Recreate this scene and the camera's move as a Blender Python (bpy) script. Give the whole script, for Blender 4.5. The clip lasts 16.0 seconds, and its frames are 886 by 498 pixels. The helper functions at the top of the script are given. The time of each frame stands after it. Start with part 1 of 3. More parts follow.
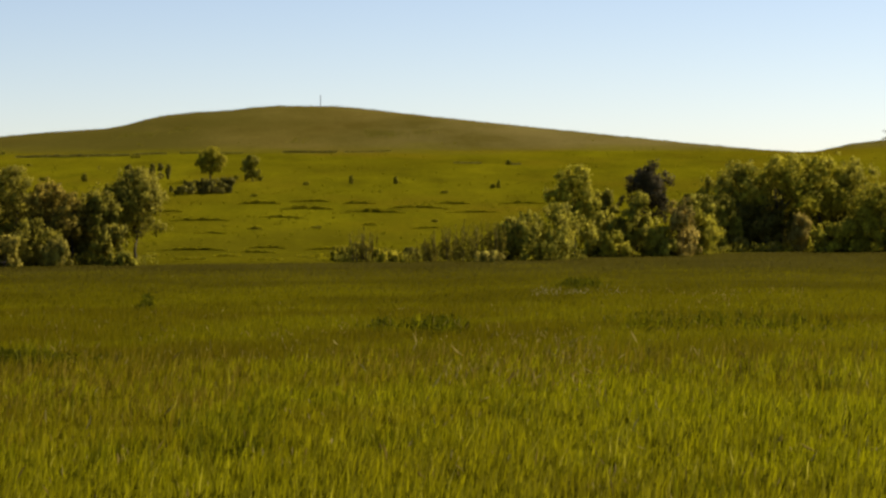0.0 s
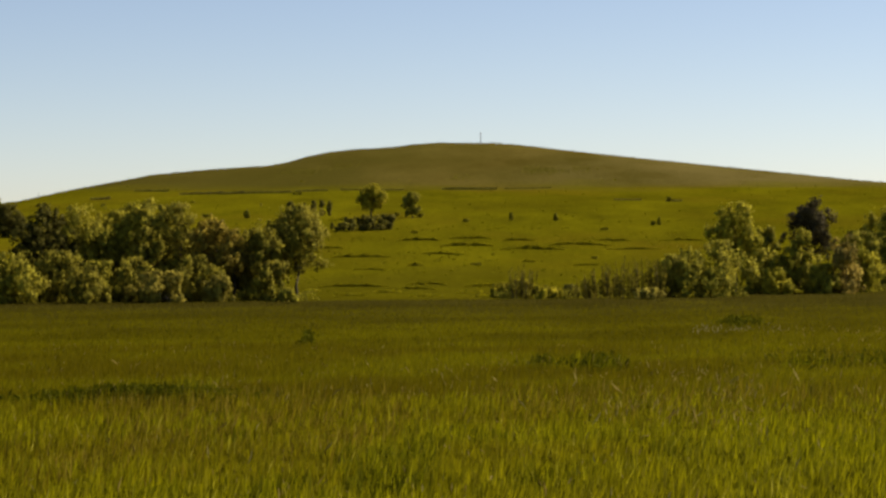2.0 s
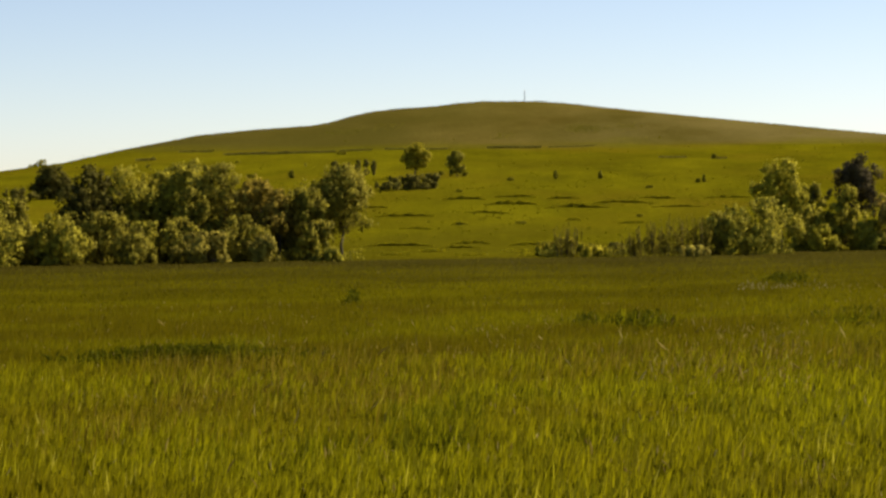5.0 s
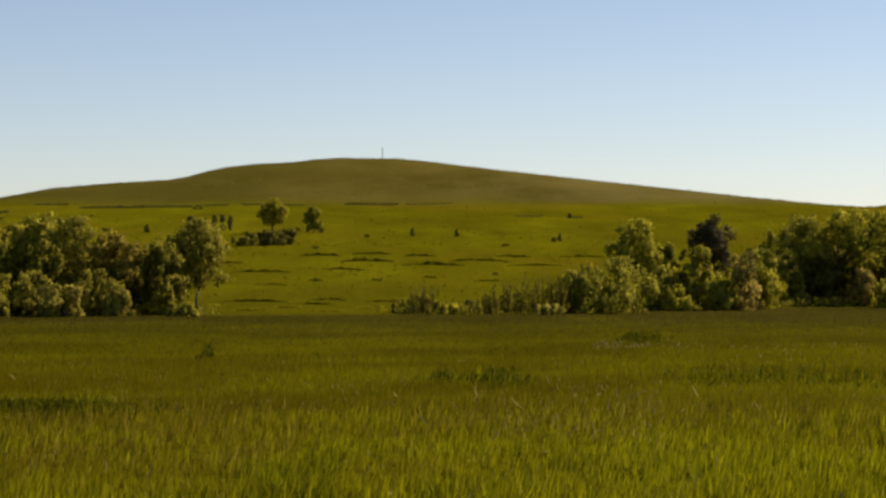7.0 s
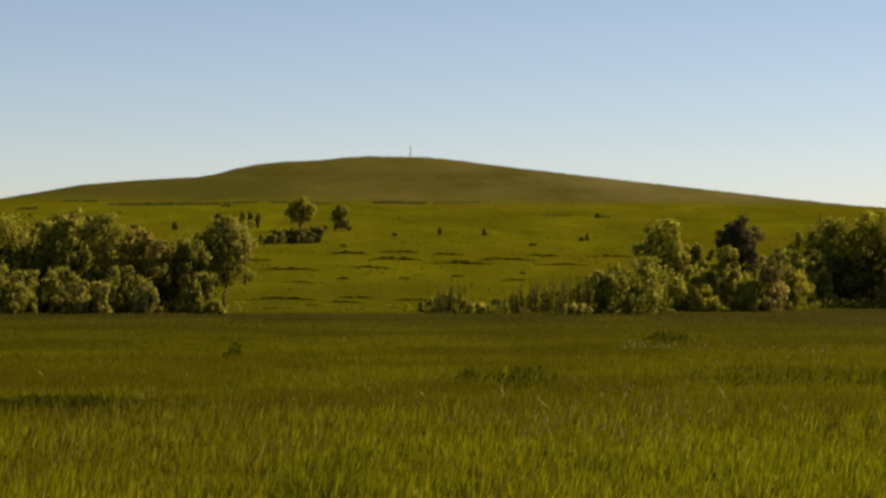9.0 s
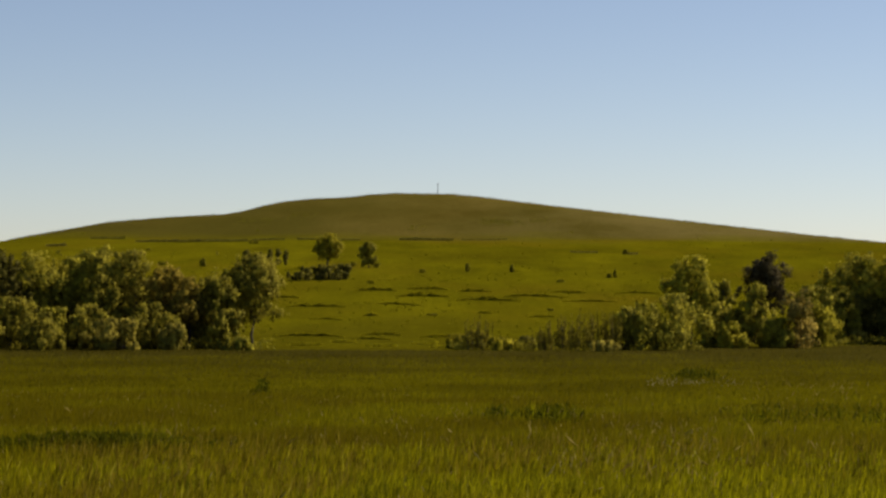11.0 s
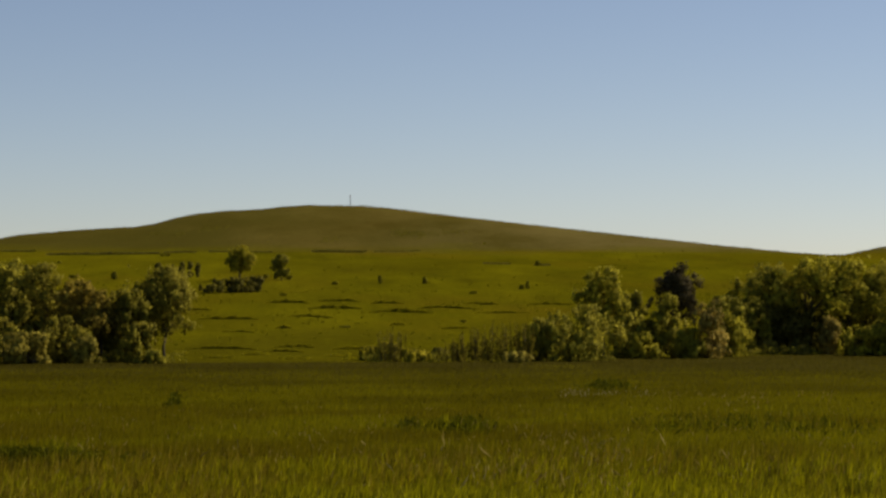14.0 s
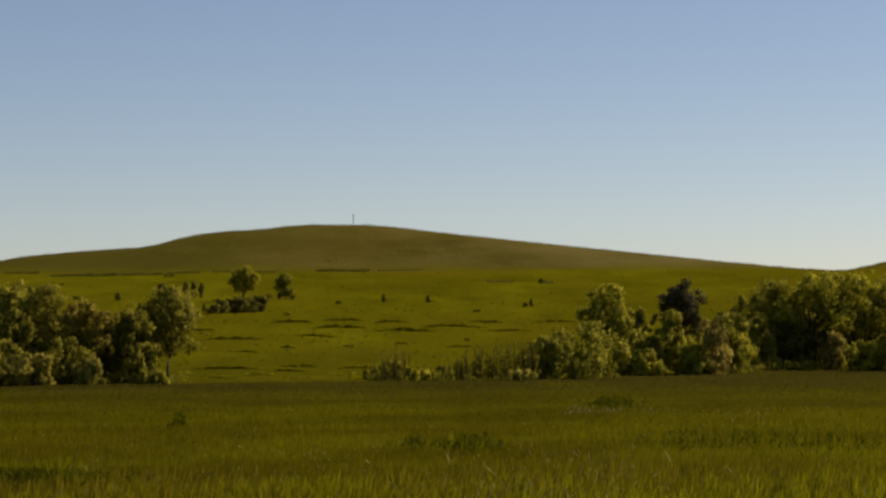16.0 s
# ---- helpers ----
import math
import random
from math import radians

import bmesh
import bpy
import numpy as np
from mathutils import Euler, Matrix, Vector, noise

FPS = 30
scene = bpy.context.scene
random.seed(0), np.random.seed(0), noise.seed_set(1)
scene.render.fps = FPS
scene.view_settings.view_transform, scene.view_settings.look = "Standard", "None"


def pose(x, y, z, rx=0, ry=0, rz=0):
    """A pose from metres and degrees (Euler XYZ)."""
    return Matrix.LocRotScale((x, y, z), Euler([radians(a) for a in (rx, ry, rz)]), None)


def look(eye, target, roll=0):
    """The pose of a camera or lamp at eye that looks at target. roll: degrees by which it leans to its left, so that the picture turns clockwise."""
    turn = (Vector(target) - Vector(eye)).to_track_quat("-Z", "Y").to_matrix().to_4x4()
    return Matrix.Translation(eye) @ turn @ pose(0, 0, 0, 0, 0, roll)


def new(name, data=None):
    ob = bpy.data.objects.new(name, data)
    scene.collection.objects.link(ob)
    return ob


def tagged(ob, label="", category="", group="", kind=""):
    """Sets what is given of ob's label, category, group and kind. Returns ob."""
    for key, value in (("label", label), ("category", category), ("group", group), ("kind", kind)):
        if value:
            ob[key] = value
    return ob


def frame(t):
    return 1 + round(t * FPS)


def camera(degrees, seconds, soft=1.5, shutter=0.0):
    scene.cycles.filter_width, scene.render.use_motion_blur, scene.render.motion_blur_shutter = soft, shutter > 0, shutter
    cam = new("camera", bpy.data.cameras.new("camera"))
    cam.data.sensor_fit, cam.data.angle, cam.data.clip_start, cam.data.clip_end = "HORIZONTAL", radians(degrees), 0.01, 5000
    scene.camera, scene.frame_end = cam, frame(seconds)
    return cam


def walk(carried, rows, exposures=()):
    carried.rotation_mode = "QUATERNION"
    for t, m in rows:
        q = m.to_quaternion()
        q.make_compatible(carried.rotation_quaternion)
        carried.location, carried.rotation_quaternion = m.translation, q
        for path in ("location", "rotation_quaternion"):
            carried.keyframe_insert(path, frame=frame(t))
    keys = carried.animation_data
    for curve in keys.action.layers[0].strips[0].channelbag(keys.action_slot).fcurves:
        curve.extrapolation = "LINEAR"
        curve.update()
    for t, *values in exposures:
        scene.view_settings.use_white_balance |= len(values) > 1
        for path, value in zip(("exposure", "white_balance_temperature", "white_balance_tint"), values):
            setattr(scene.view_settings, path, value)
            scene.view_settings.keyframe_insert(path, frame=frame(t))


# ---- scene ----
# ---- camera: one standing place, hand-held turning ----
EYE = Vector((0.0, 0.0, 5.6))
cam = camera(22.0, 16.0, soft=2.6)
# seconds, bearing to the right, tilt up, roll (degrees)
TURNS = [
    (0.0, 1.529, -1.201, -0.341), (0.5, -0.090, -0.738, -0.075), (1.0, -1.157, -0.334, -0.012),
    (1.5, -2.099, 0.176, -0.077), (2.0, -2.483, -0.256, -0.281), (2.5, -2.879, -1.700, -0.280),
    (3.0, -3.139, -1.880, -0.003), (3.2, -3.915, -2.030, -0.077), (3.6, -4.55, -2.06, -0.15),
    (4.3, -4.75, -1.80, -0.35), (4.9, -3.85, -1.35, -0.55), (5.3, -2.740, -1.024, -0.645),
    (5.5, -2.109, -0.752, -0.248), (6.0, -1.582, -0.189, -0.434), (6.5, -0.882, 0.037, -0.022),
    (7.0, 0.000, 0.128, 0.003), (7.5, 0.592, 0.048, 0.162), (8.0, 1.302, -0.190, 0.424),
    (8.5, -0.003, 0.047, 0.468), (9.0, -0.688, 0.097, 0.350), (9.2, -0.845, 0.232, 0.418),
    (10.2, -1.55, 0.75, 0.36),
    (11.3, -1.119, 1.049, 0.298), (11.5, -0.726, 0.850, 0.183), (12.0, -0.063, 0.790, 0.211),
    (12.5, 0.036, 0.949, 0.020), (13.0, 0.453, 1.115, 0.055), (13.5, 0.514, 1.321, 0.303),
    (14.0, 0.810, 1.321, 0.088), (14.5, 1.384, 1.363, 0.013), (15.0, 1.086, 1.361, 0.209),
    (15.5, 1.569, 1.371, -0.347), (16.0, 0.728, 1.783, -0.365),
]


def aim(bearing, tilt):
    a, e = radians(bearing), radians(tilt)
    return Vector((math.sin(a) * math.cos(e), math.cos(a) * math.cos(e), math.sin(e)))


walk(cam, [(t, look(EYE, EYE + 100 * aim(b, e), r)) for t, b, e, r in TURNS],
     exposures=[(t, stops + 0.15, 6500, 19.3) for t, stops in (
         (0.0, 0.50), (1.0, 0.53), (1.5, 0.51), (2.0, 0.36), (2.5, 0.34), (3.0, 0.42), (5.5, 0.64), (6.0, 0.64), (6.5, 0.48), (7.0, 0.32),
         (8.0, 0.20), (9.0, 0.20), (11.5, 0.10), (12.0, -0.04), (13.0, -0.13), (16.0, -0.10))])

# ---- daylight ----
SUN_BEARING, SUN_HEIGHT = 61.0, 41.0
world = bpy.data.worlds.new("sky")
scene.world = world
world.use_nodes = True
wn = world.node_tree
sky = wn.nodes.new("ShaderNodeTexSky")
sky.sky_type, sky.sun_disc = "NISHITA", False
sky.sun_elevation, sky.sun_rotation = radians(SUN_HEIGHT), radians(SUN_BEARING)
sky.altitude, sky.air_density, sky.dust_density, sky.ozone_density = 900, 0.82, 0.56, 0.1
haze = wn.nodes.new("ShaderNodeMix")
haze.data_type, haze.blend_type = "RGBA", "MULTIPLY"
haze.inputs[0].default_value, haze.inputs[7].default_value = 1.0, (0.985, 1.0, 0.985, 1)
wn.links.new(sky.outputs[0], haze.inputs[6])
wn.links.new(haze.outputs[2], wn.nodes["Background"].inputs[0])
wn.nodes["Background"].inputs[1].default_value = 0.0760

sun = new("sun", bpy.data.lights.new("sun", "SUN"))
sun.data.energy, sun.data.angle, sun.data.color = 5.0, radians(0.6), (0.98, 0.87, 0.64)
sun.matrix_world = look((0, 0, 50), Vector((0, 0, 50)) - aim(SUN_BEARING, SUN_HEIGHT))

# ---- materials ----


def nodes_of(name):
    m = bpy.data.materials.new(name)
    m.use_nodes = True
    nt = m.node_tree
    nt.nodes.clear()
    return m, nt


def node(nt, kind, **values):
    n = nt.nodes.new(kind)
    for key, value in values.items():
        n.inputs[key].default_value = value
    return n


def ramp(nt, fac, stops):
    r = nt.nodes.new("ShaderNodeValToRGB")
    els = r.color_ramp.elements
    while len(els) < len(stops):
        els.new(0.5)
    for el, (at, col) in zip(els, stops):
        el.position, el.color = at, (*col, 1)
    nt.links.new(fac, r.inputs[0])
    return r.outputs[0]


def mix(nt, fac, a, b, blend="MIX"):
    m = nt.nodes.new("ShaderNodeMix")
    m.data_type, m.blend_type = "RGBA", blend
    for sock, val in ((m.inputs[0], fac), (m.inputs[6], a), (m.inputs[7], b)):
        if isinstance(val, bpy.types.NodeSocket):
            nt.links.new(val, sock)
        elif isinstance(val, (int, float)):
            sock.default_value = val
        else:
            sock.default_value = (*val, 1)
    return m.outputs[2]


def noise_at(nt, scale, detail=3.0, rough=0.55, stretch=(1, 1, 1)):
    geo = nt.nodes.new("ShaderNodeNewGeometry")
    mp = nt.nodes.new("ShaderNodeMapping")
    mp.inputs["Scale"].default_value = stretch
    nt.links.new(geo.outputs["Position"], mp.inputs["Vector"])
    n = node(nt, "ShaderNodeTexNoise", Scale=scale, Detail=detail, Roughness=rough)
    nt.links.new(mp.outputs[0], n.inputs["Vector"])
    return n.outputs["Fac"]


def plant_material(name, dark, mid, light, through_light=0.35, patch=0.5, patch_col=None, patch_scale=0.5, rough=0.85, brown_side=None, sprays=False):
    """Leaves or blades: each leaf its own tone, larger drifts of tone across the plants, light that shines through."""
    m, nt = nodes_of(name)
    geo = nt.nodes.new("ShaderNodeNewGeometry")
    if sprays:
        dark, light = [a * 0.45 + b * 0.55 for a, b in zip(dark, mid)], [a * 0.35 + b * 0.65 for a, b in zip(light, mid)]
    col = ramp(nt, geo.outputs["Random Per Island"], [(0.0, dark), (0.5, mid), (1.0, light)])
    # noise puts lit clumps and dark gaps into the leaf colour
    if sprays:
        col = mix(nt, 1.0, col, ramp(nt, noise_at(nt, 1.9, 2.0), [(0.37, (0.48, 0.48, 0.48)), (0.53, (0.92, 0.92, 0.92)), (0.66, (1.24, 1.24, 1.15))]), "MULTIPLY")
    drift = ramp(nt, noise_at(nt, patch_scale), [(0.38, (0, 0, 0)), (0.62, (1, 1, 1))])
    if brown_side:
        geo2 = nt.nodes.new("ShaderNodeNewGeometry")
        sep = nt.nodes.new("ShaderNodeSeparateXYZ")
        nt.links.new(geo2.outputs["Position"], sep.inputs[0])
        side = nt.nodes.new("ShaderNodeMapRange")
        side.inputs[1].default_value, side.inputs[2].default_value, side.inputs[3].default_value, side.inputs[4].default_value = -22.0, 6.0, brown_side[0], brown_side[1]
        nt.links.new(sep.outputs[0], side.inputs[0])
        drift = mix(nt, 1.0, drift, side.outputs[0], "ADD")
    scaled = node(nt, "ShaderNodeMath")
    scaled.use_clamp = True
    scaled.operation = "MULTIPLY"
    nt.links.new(drift, scaled.inputs[0])
    scaled.inputs[1].default_value = patch
    col = mix(nt, scaled.outputs[0], col, patch_col or dark)
    skin = node(nt, "ShaderNodeBsdfPrincipled", Roughness=rough)
    skin.inputs["Specular IOR Level"].default_value = 0.04
    glow = nt.nodes.new("ShaderNodeBsdfTranslucent")
    both = node(nt, "ShaderNodeMixShader", Fac=through_light)
    out = nt.nodes.new("ShaderNodeOutputMaterial")
    nt.links.new(col, skin.inputs["Base Color"])
    nt.links.new(col, glow.inputs["Color"])
    nt.links.new(skin.outputs[0], both.inputs[1])
    nt.links.new(glow.outputs[0], both.inputs[2])
    nt.links.new(both.outputs[0], out.inputs[0])
    return m


def bark_material(name, a, b):
    m, nt = nodes_of(name)
    f = noise_at(nt, 9.0, 5.0, 0.6, (1, 1, 0.25))
    skin = node(nt, "ShaderNodeBsdfPrincipled", Roughness=0.9)
    bump = node(nt, "ShaderNodeBump", Strength=0.6, Distance=0.03)
    out = nt.nodes.new("ShaderNodeOutputMaterial")
    nt.links.new(ramp(nt, f, [(0.3, a), (0.7, b)]), skin.inputs["Base Color"])
    nt.links.new(f, bump.inputs["Height"])
    nt.links.new(bump.outputs[0], skin.inputs["Normal"])
    nt.links.new(skin.outputs[0], out.inputs[0])
    return m


def ground_material():
    """Matted grass: damp olive on the flat field, fresh yellow-green on the lower slope, drier brown-green above the bench."""
    m, nt = nodes_of("grass_ground")
    geo = nt.nodes.new("ShaderNodeNewGeometry")
    sep = nt.nodes.new("ShaderNodeSeparateXYZ")
    nt.links.new(geo.outputs["Position"], sep.inputs[0])
    wob = node(nt, "ShaderNodeMath")
    wob.operation = "MULTIPLY_ADD"
    nt.links.new(noise_at(nt, 0.03, 4.0), wob.inputs[0])
    wob.inputs[1].default_value = 6.0
    nt.links.new(sep.outputs[2], wob.inputs[2])
    upper = node(nt, "ShaderNodeMapRange")
    nt.links.new(wob.outputs[0], upper.inputs[0])
    upper.inputs[1].default_value, upper.inputs[2].default_value = 20.5, 24.0
    low = node(nt, "ShaderNodeMapRange")
    nt.links.new(wob.outputs[0], low.inputs[0])
    low.inputs[1].default_value, low.inputs[2].default_value = 3.3, 4.3
    fine, mid, big = noise_at(nt, 1.3, 6.0, 0.7, (1, 0.55, 1)), noise_at(nt, 0.10, 6.0, 0.66, (0.8, 0.22, 1)), noise_at(nt, 0.02, 3.0)
    field = ramp(nt, mid, [(0.35, (0.066, 0.060, 0.002)), (0.65, (0.093, 0.085, 0.003))])
    slope = ramp(nt, mid, [(0.28, (0.062, 0.057, 0.002)), (0.46, (0.095, 0.089, 0.002)), (0.70, (0.132, 0.122, 0.0026))])
    bands = noise_at(nt, 0.050, 5.0, 0.6, (0.6, 0.3, 1))
    slope = mix(nt, ramp(nt, bands, [(0.38, (0.5, 0.5, 0.5)), (0.56, (0, 0, 0))]), slope, (0.070, 0.061, 0.0021))
    slope = mix(nt, ramp(nt, noise_at(nt, 0.028, 4.0, 0.6, (0.7, 0.3, 1)), [(0.50, (0, 0, 0)), (0.66, (0.75, 0.75, 0.75))]), slope, (0.112, 0.086, 0.0036))
    tone = noise_at(nt, 0.035, 5.0, 0.62, (1, 0.3, 1))
    dry = ramp(nt, tone, [(0.32, (0.074, 0.058, 0.009)), (0.68, (0.124, 0.099, 0.021))])
    dry = mix(nt, ramp(nt, noise_at(nt, 0.012, 3.0, 0.5, (1, 0.4, 1)), [(0.40, (0, 0, 0)), (0.60, (0.75, 0.75, 0.75))]), dry, (0.058, 0.053, 0.007))
    east = node(nt, "ShaderNodeMapRange")
    nt.links.new(sep.outputs[0], east.inputs[0])
    east.inputs[1].default_value, east.inputs[2].default_value = -20.0, 60.0
    # the upper hill turns paler towards +x, in noisy patches
    pale_east = mix(nt, 1.0, ramp(nt, tone, [(0.35, (0.15, 0.15, 0.15)), (0.60, (0.65, 0.65, 0.65))]), east.outputs[0], "MULTIPLY")
    dry = mix(nt, pale_east, dry, (0.150, 0.124, 0.040))
    col = mix(nt, low.outputs[0], field, slope)
    col = mix(nt, upper.outputs[0], col, dry)
    col = mix(nt, 0.55, col, ramp(nt, fine, [(0.25, (0.35, 0.35, 0.35)), (0.6, (1, 1, 1))]), "MULTIPLY")
    skin = node(nt, "ShaderNodeBsdfPrincipled", Roughness=0.95)
    skin.inputs["Specular IOR Level"].default_value = 0.0
    bump = node(nt, "ShaderNodeBump", Strength=0.9, Distance=0.35)
    out = nt.nodes.new("ShaderNodeOutputMaterial")
    nt.links.new(col, skin.inputs["Base Color"])
    nt.links.new(fine, bump.inputs["Height"])
    nt.links.new(bump.outputs[0], skin.inputs["Normal"])
    nt.links.new(skin.outputs[0], out.inputs[0])
    return m


def plain_material(name, col, rough, metal=0.0):
    m, nt = nodes_of(name)
    f = noise_at(nt, 6.0, 4.0)
    skin = node(nt, "ShaderNodeBsdfPrincipled", Roughness=rough, Metallic=metal)
    out = nt.nodes.new("ShaderNodeOutputMaterial")
    nt.links.new(ramp(nt, f, [(0.3, [c * 0.75 for c in col]), (0.7, col)]), skin.inputs["Base Color"])
    nt.links.new(skin.outputs[0], out.inputs[0])
    return m


M_GROUND = ground_material()
M_BLADE = plant_material("field_grass", (0.09428, 0.09776, 0.000658), (0.202, 0.2096, 0.0007896), (0.3456, 0.3384, 0.002237), 0.5, 0.62, (0.1418, 0.1203, 0.001974), 0.07, brown_side=(0.8, 0.12))
M_MIDGRASS = plant_material("drier_grass", (0.09145, 0.08892, 0.0005985), (0.1535, 0.1488, 0.000778), (0.2205, 0.2086, 0.002035), 0.5, 0.85, (0.1013, 0.08721, 0.001197), 0.085, brown_side=(0.6, 0.2))
M_FARGRASS = plant_material("far_grass", (0.1325, 0.1234, 0.0007903), (0.1463, 0.1371, 0.0009596), (0.1618, 0.1508, 0.00158), 0.5, 0.85, (0.09087, 0.08145, 0.001129), 0.06, brown_side=(0.3, 0.3))
M_EDGEGRASS = plant_material("dark_edge_grass", (0.074, 0.066, 0.0075), (0.081, 0.072, 0.0085), (0.089, 0.079, 0.0100), 0.5, 0.8, (0.060, 0.052, 0.005), 0.05)
M_RANK = plant_material("rank_green_grass", (0.086, 0.090, 0.0012), (0.132, 0.135, 0.0016), (0.225, 0.220, 0.0030), 0.5, 0.4)
M_STRAW = plant_material("bright_blades", (0.24, 0.232, 0.0048), (0.336, 0.316, 0.0096), (0.448, 0.408, 0.048), 0.5, 0.3, (0.192, 0.188, 0.0024), 0.3)
M_STEM = plant_material("seeding_stems", (0.100, 0.078, 0.002), (0.150, 0.114, 0.004), (0.260, 0.205, 0.022), 0.45, 0.3)
M_BANK = plant_material("rough_dark_grass", (0.1716, 0.156, 0.003744), (0.2262, 0.2044, 0.004992), (0.2808, 0.2543, 0.0078), 0.45, 0.4)
M_WEED = plant_material("broadleaf_weed", (0.05875, 0.06125, 0.00175), (0.09, 0.09375, 0.0025), (0.14, 0.1388, 0.0035), 0.35, 0.3)
M_SEED = plant_material("seed_heads", (0.183, 0.134, 0.0211), (0.268, 0.211, 0.0423), (0.366, 0.31, 0.0845), 0.3, 0.2)
M_PLUME = plant_material("pale_plumes", (0.192, 0.164, 0.056), (0.264, 0.228, 0.088), (0.344, 0.304, 0.136), 0.4, 0.2)
M_TUFT = plant_material("meadow_tufts", (0.115, 0.107, 0.00211), (0.165, 0.153, 0.00282), (0.21, 0.194, 0.00423), 0.45, 0.4, (0.0775, 0.0704, 0.00282), 0.06)
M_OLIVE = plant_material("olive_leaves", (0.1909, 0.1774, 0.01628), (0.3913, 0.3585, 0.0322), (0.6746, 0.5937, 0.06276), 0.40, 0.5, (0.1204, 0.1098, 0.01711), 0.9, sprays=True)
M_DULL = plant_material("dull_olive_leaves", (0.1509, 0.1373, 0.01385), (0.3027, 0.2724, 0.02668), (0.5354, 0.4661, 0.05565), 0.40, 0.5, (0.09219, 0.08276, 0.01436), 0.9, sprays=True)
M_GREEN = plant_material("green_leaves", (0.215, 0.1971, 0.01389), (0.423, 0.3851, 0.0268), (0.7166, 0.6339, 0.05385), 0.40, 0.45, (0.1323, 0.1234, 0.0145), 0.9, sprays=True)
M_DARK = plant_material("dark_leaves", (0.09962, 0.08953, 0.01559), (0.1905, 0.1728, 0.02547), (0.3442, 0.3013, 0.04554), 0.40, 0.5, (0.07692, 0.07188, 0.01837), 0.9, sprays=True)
# deep green, also used where leaf colour stands for shaded hollows
M_DEEP = plant_material("deep_green_and_shade_leaves", (0.062, 0.057, 0.0100), (0.112, 0.104, 0.0160), (0.200, 0.180, 0.0280), 0.35, 0.5, (0.050, 0.047, 0.0110), 0.9, sprays=True)
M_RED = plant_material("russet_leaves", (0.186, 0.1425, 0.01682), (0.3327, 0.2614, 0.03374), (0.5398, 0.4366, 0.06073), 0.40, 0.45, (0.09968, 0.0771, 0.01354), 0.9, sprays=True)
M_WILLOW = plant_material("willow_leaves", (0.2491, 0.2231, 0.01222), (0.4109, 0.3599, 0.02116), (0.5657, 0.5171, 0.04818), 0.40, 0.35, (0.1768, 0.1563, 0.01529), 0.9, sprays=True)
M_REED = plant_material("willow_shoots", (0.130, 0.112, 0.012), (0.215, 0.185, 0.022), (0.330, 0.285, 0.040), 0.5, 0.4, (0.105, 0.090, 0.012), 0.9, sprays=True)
M_SCRUB = plant_material("hill_scrub", (0.1104, 0.102, 0.006), (0.1608, 0.1488, 0.0078), (0.216, 0.1956, 0.012), 0.3, 0.4)
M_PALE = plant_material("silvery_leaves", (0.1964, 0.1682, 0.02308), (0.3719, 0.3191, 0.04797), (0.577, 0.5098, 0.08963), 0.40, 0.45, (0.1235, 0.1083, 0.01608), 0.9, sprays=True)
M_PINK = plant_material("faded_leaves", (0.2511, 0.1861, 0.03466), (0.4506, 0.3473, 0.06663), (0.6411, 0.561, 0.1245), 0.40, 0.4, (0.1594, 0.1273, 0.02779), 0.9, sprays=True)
M_DEAD = plant_material("grey_twigs", (0.0405, 0.034, 0.0162), (0.0689, 0.0575, 0.0259), (0.125, 0.105, 0.0421), 0.2, 0.4, (0.0389, 0.034, 0.0138))
M_BARK = bark_material("bark", (0.022, 0.018, 0.013), (0.060, 0.048, 0.036))
M_STEEL = plain_material("galvanised_steel", (0.20, 0.205, 0.21), 0.6, 0.1)
M_WOOD = plain_material("weathered_wood", (0.20, 0.17, 0.13), 0.9)

# ---- shape helpers ----


def mesh_from(name, verts, faces, material, smooth=False):
    me = bpy.data.meshes.new(name)
    me.from_pydata(verts.tolist() if isinstance(verts, np.ndarray) else verts, [], faces.tolist() if isinstance(faces, np.ndarray) else faces)
    me.materials.append(material)
    if smooth:
        me.shade_smooth()
    return me


def part(name, mesh, parent, label=""):
    ob = new(name, mesh)
    ob.parent = parent
    return tagged(ob, label)


def unit(v):
    return v / np.maximum(np.linalg.norm(v, axis=1, keepdims=True), 1e-9)


def soften(me, normals):
    """Shade leaves or blades by the roundness of their clump, as a mass of foliage catches the light."""
    me.shade_smooth()
    at = me.attributes.new("custom_normal", "FLOAT_VECTOR", "POINT")
    at.data.foreach_set("vector", np.ascontiguousarray(normals, dtype=np.float32).ravel())
    me.update()


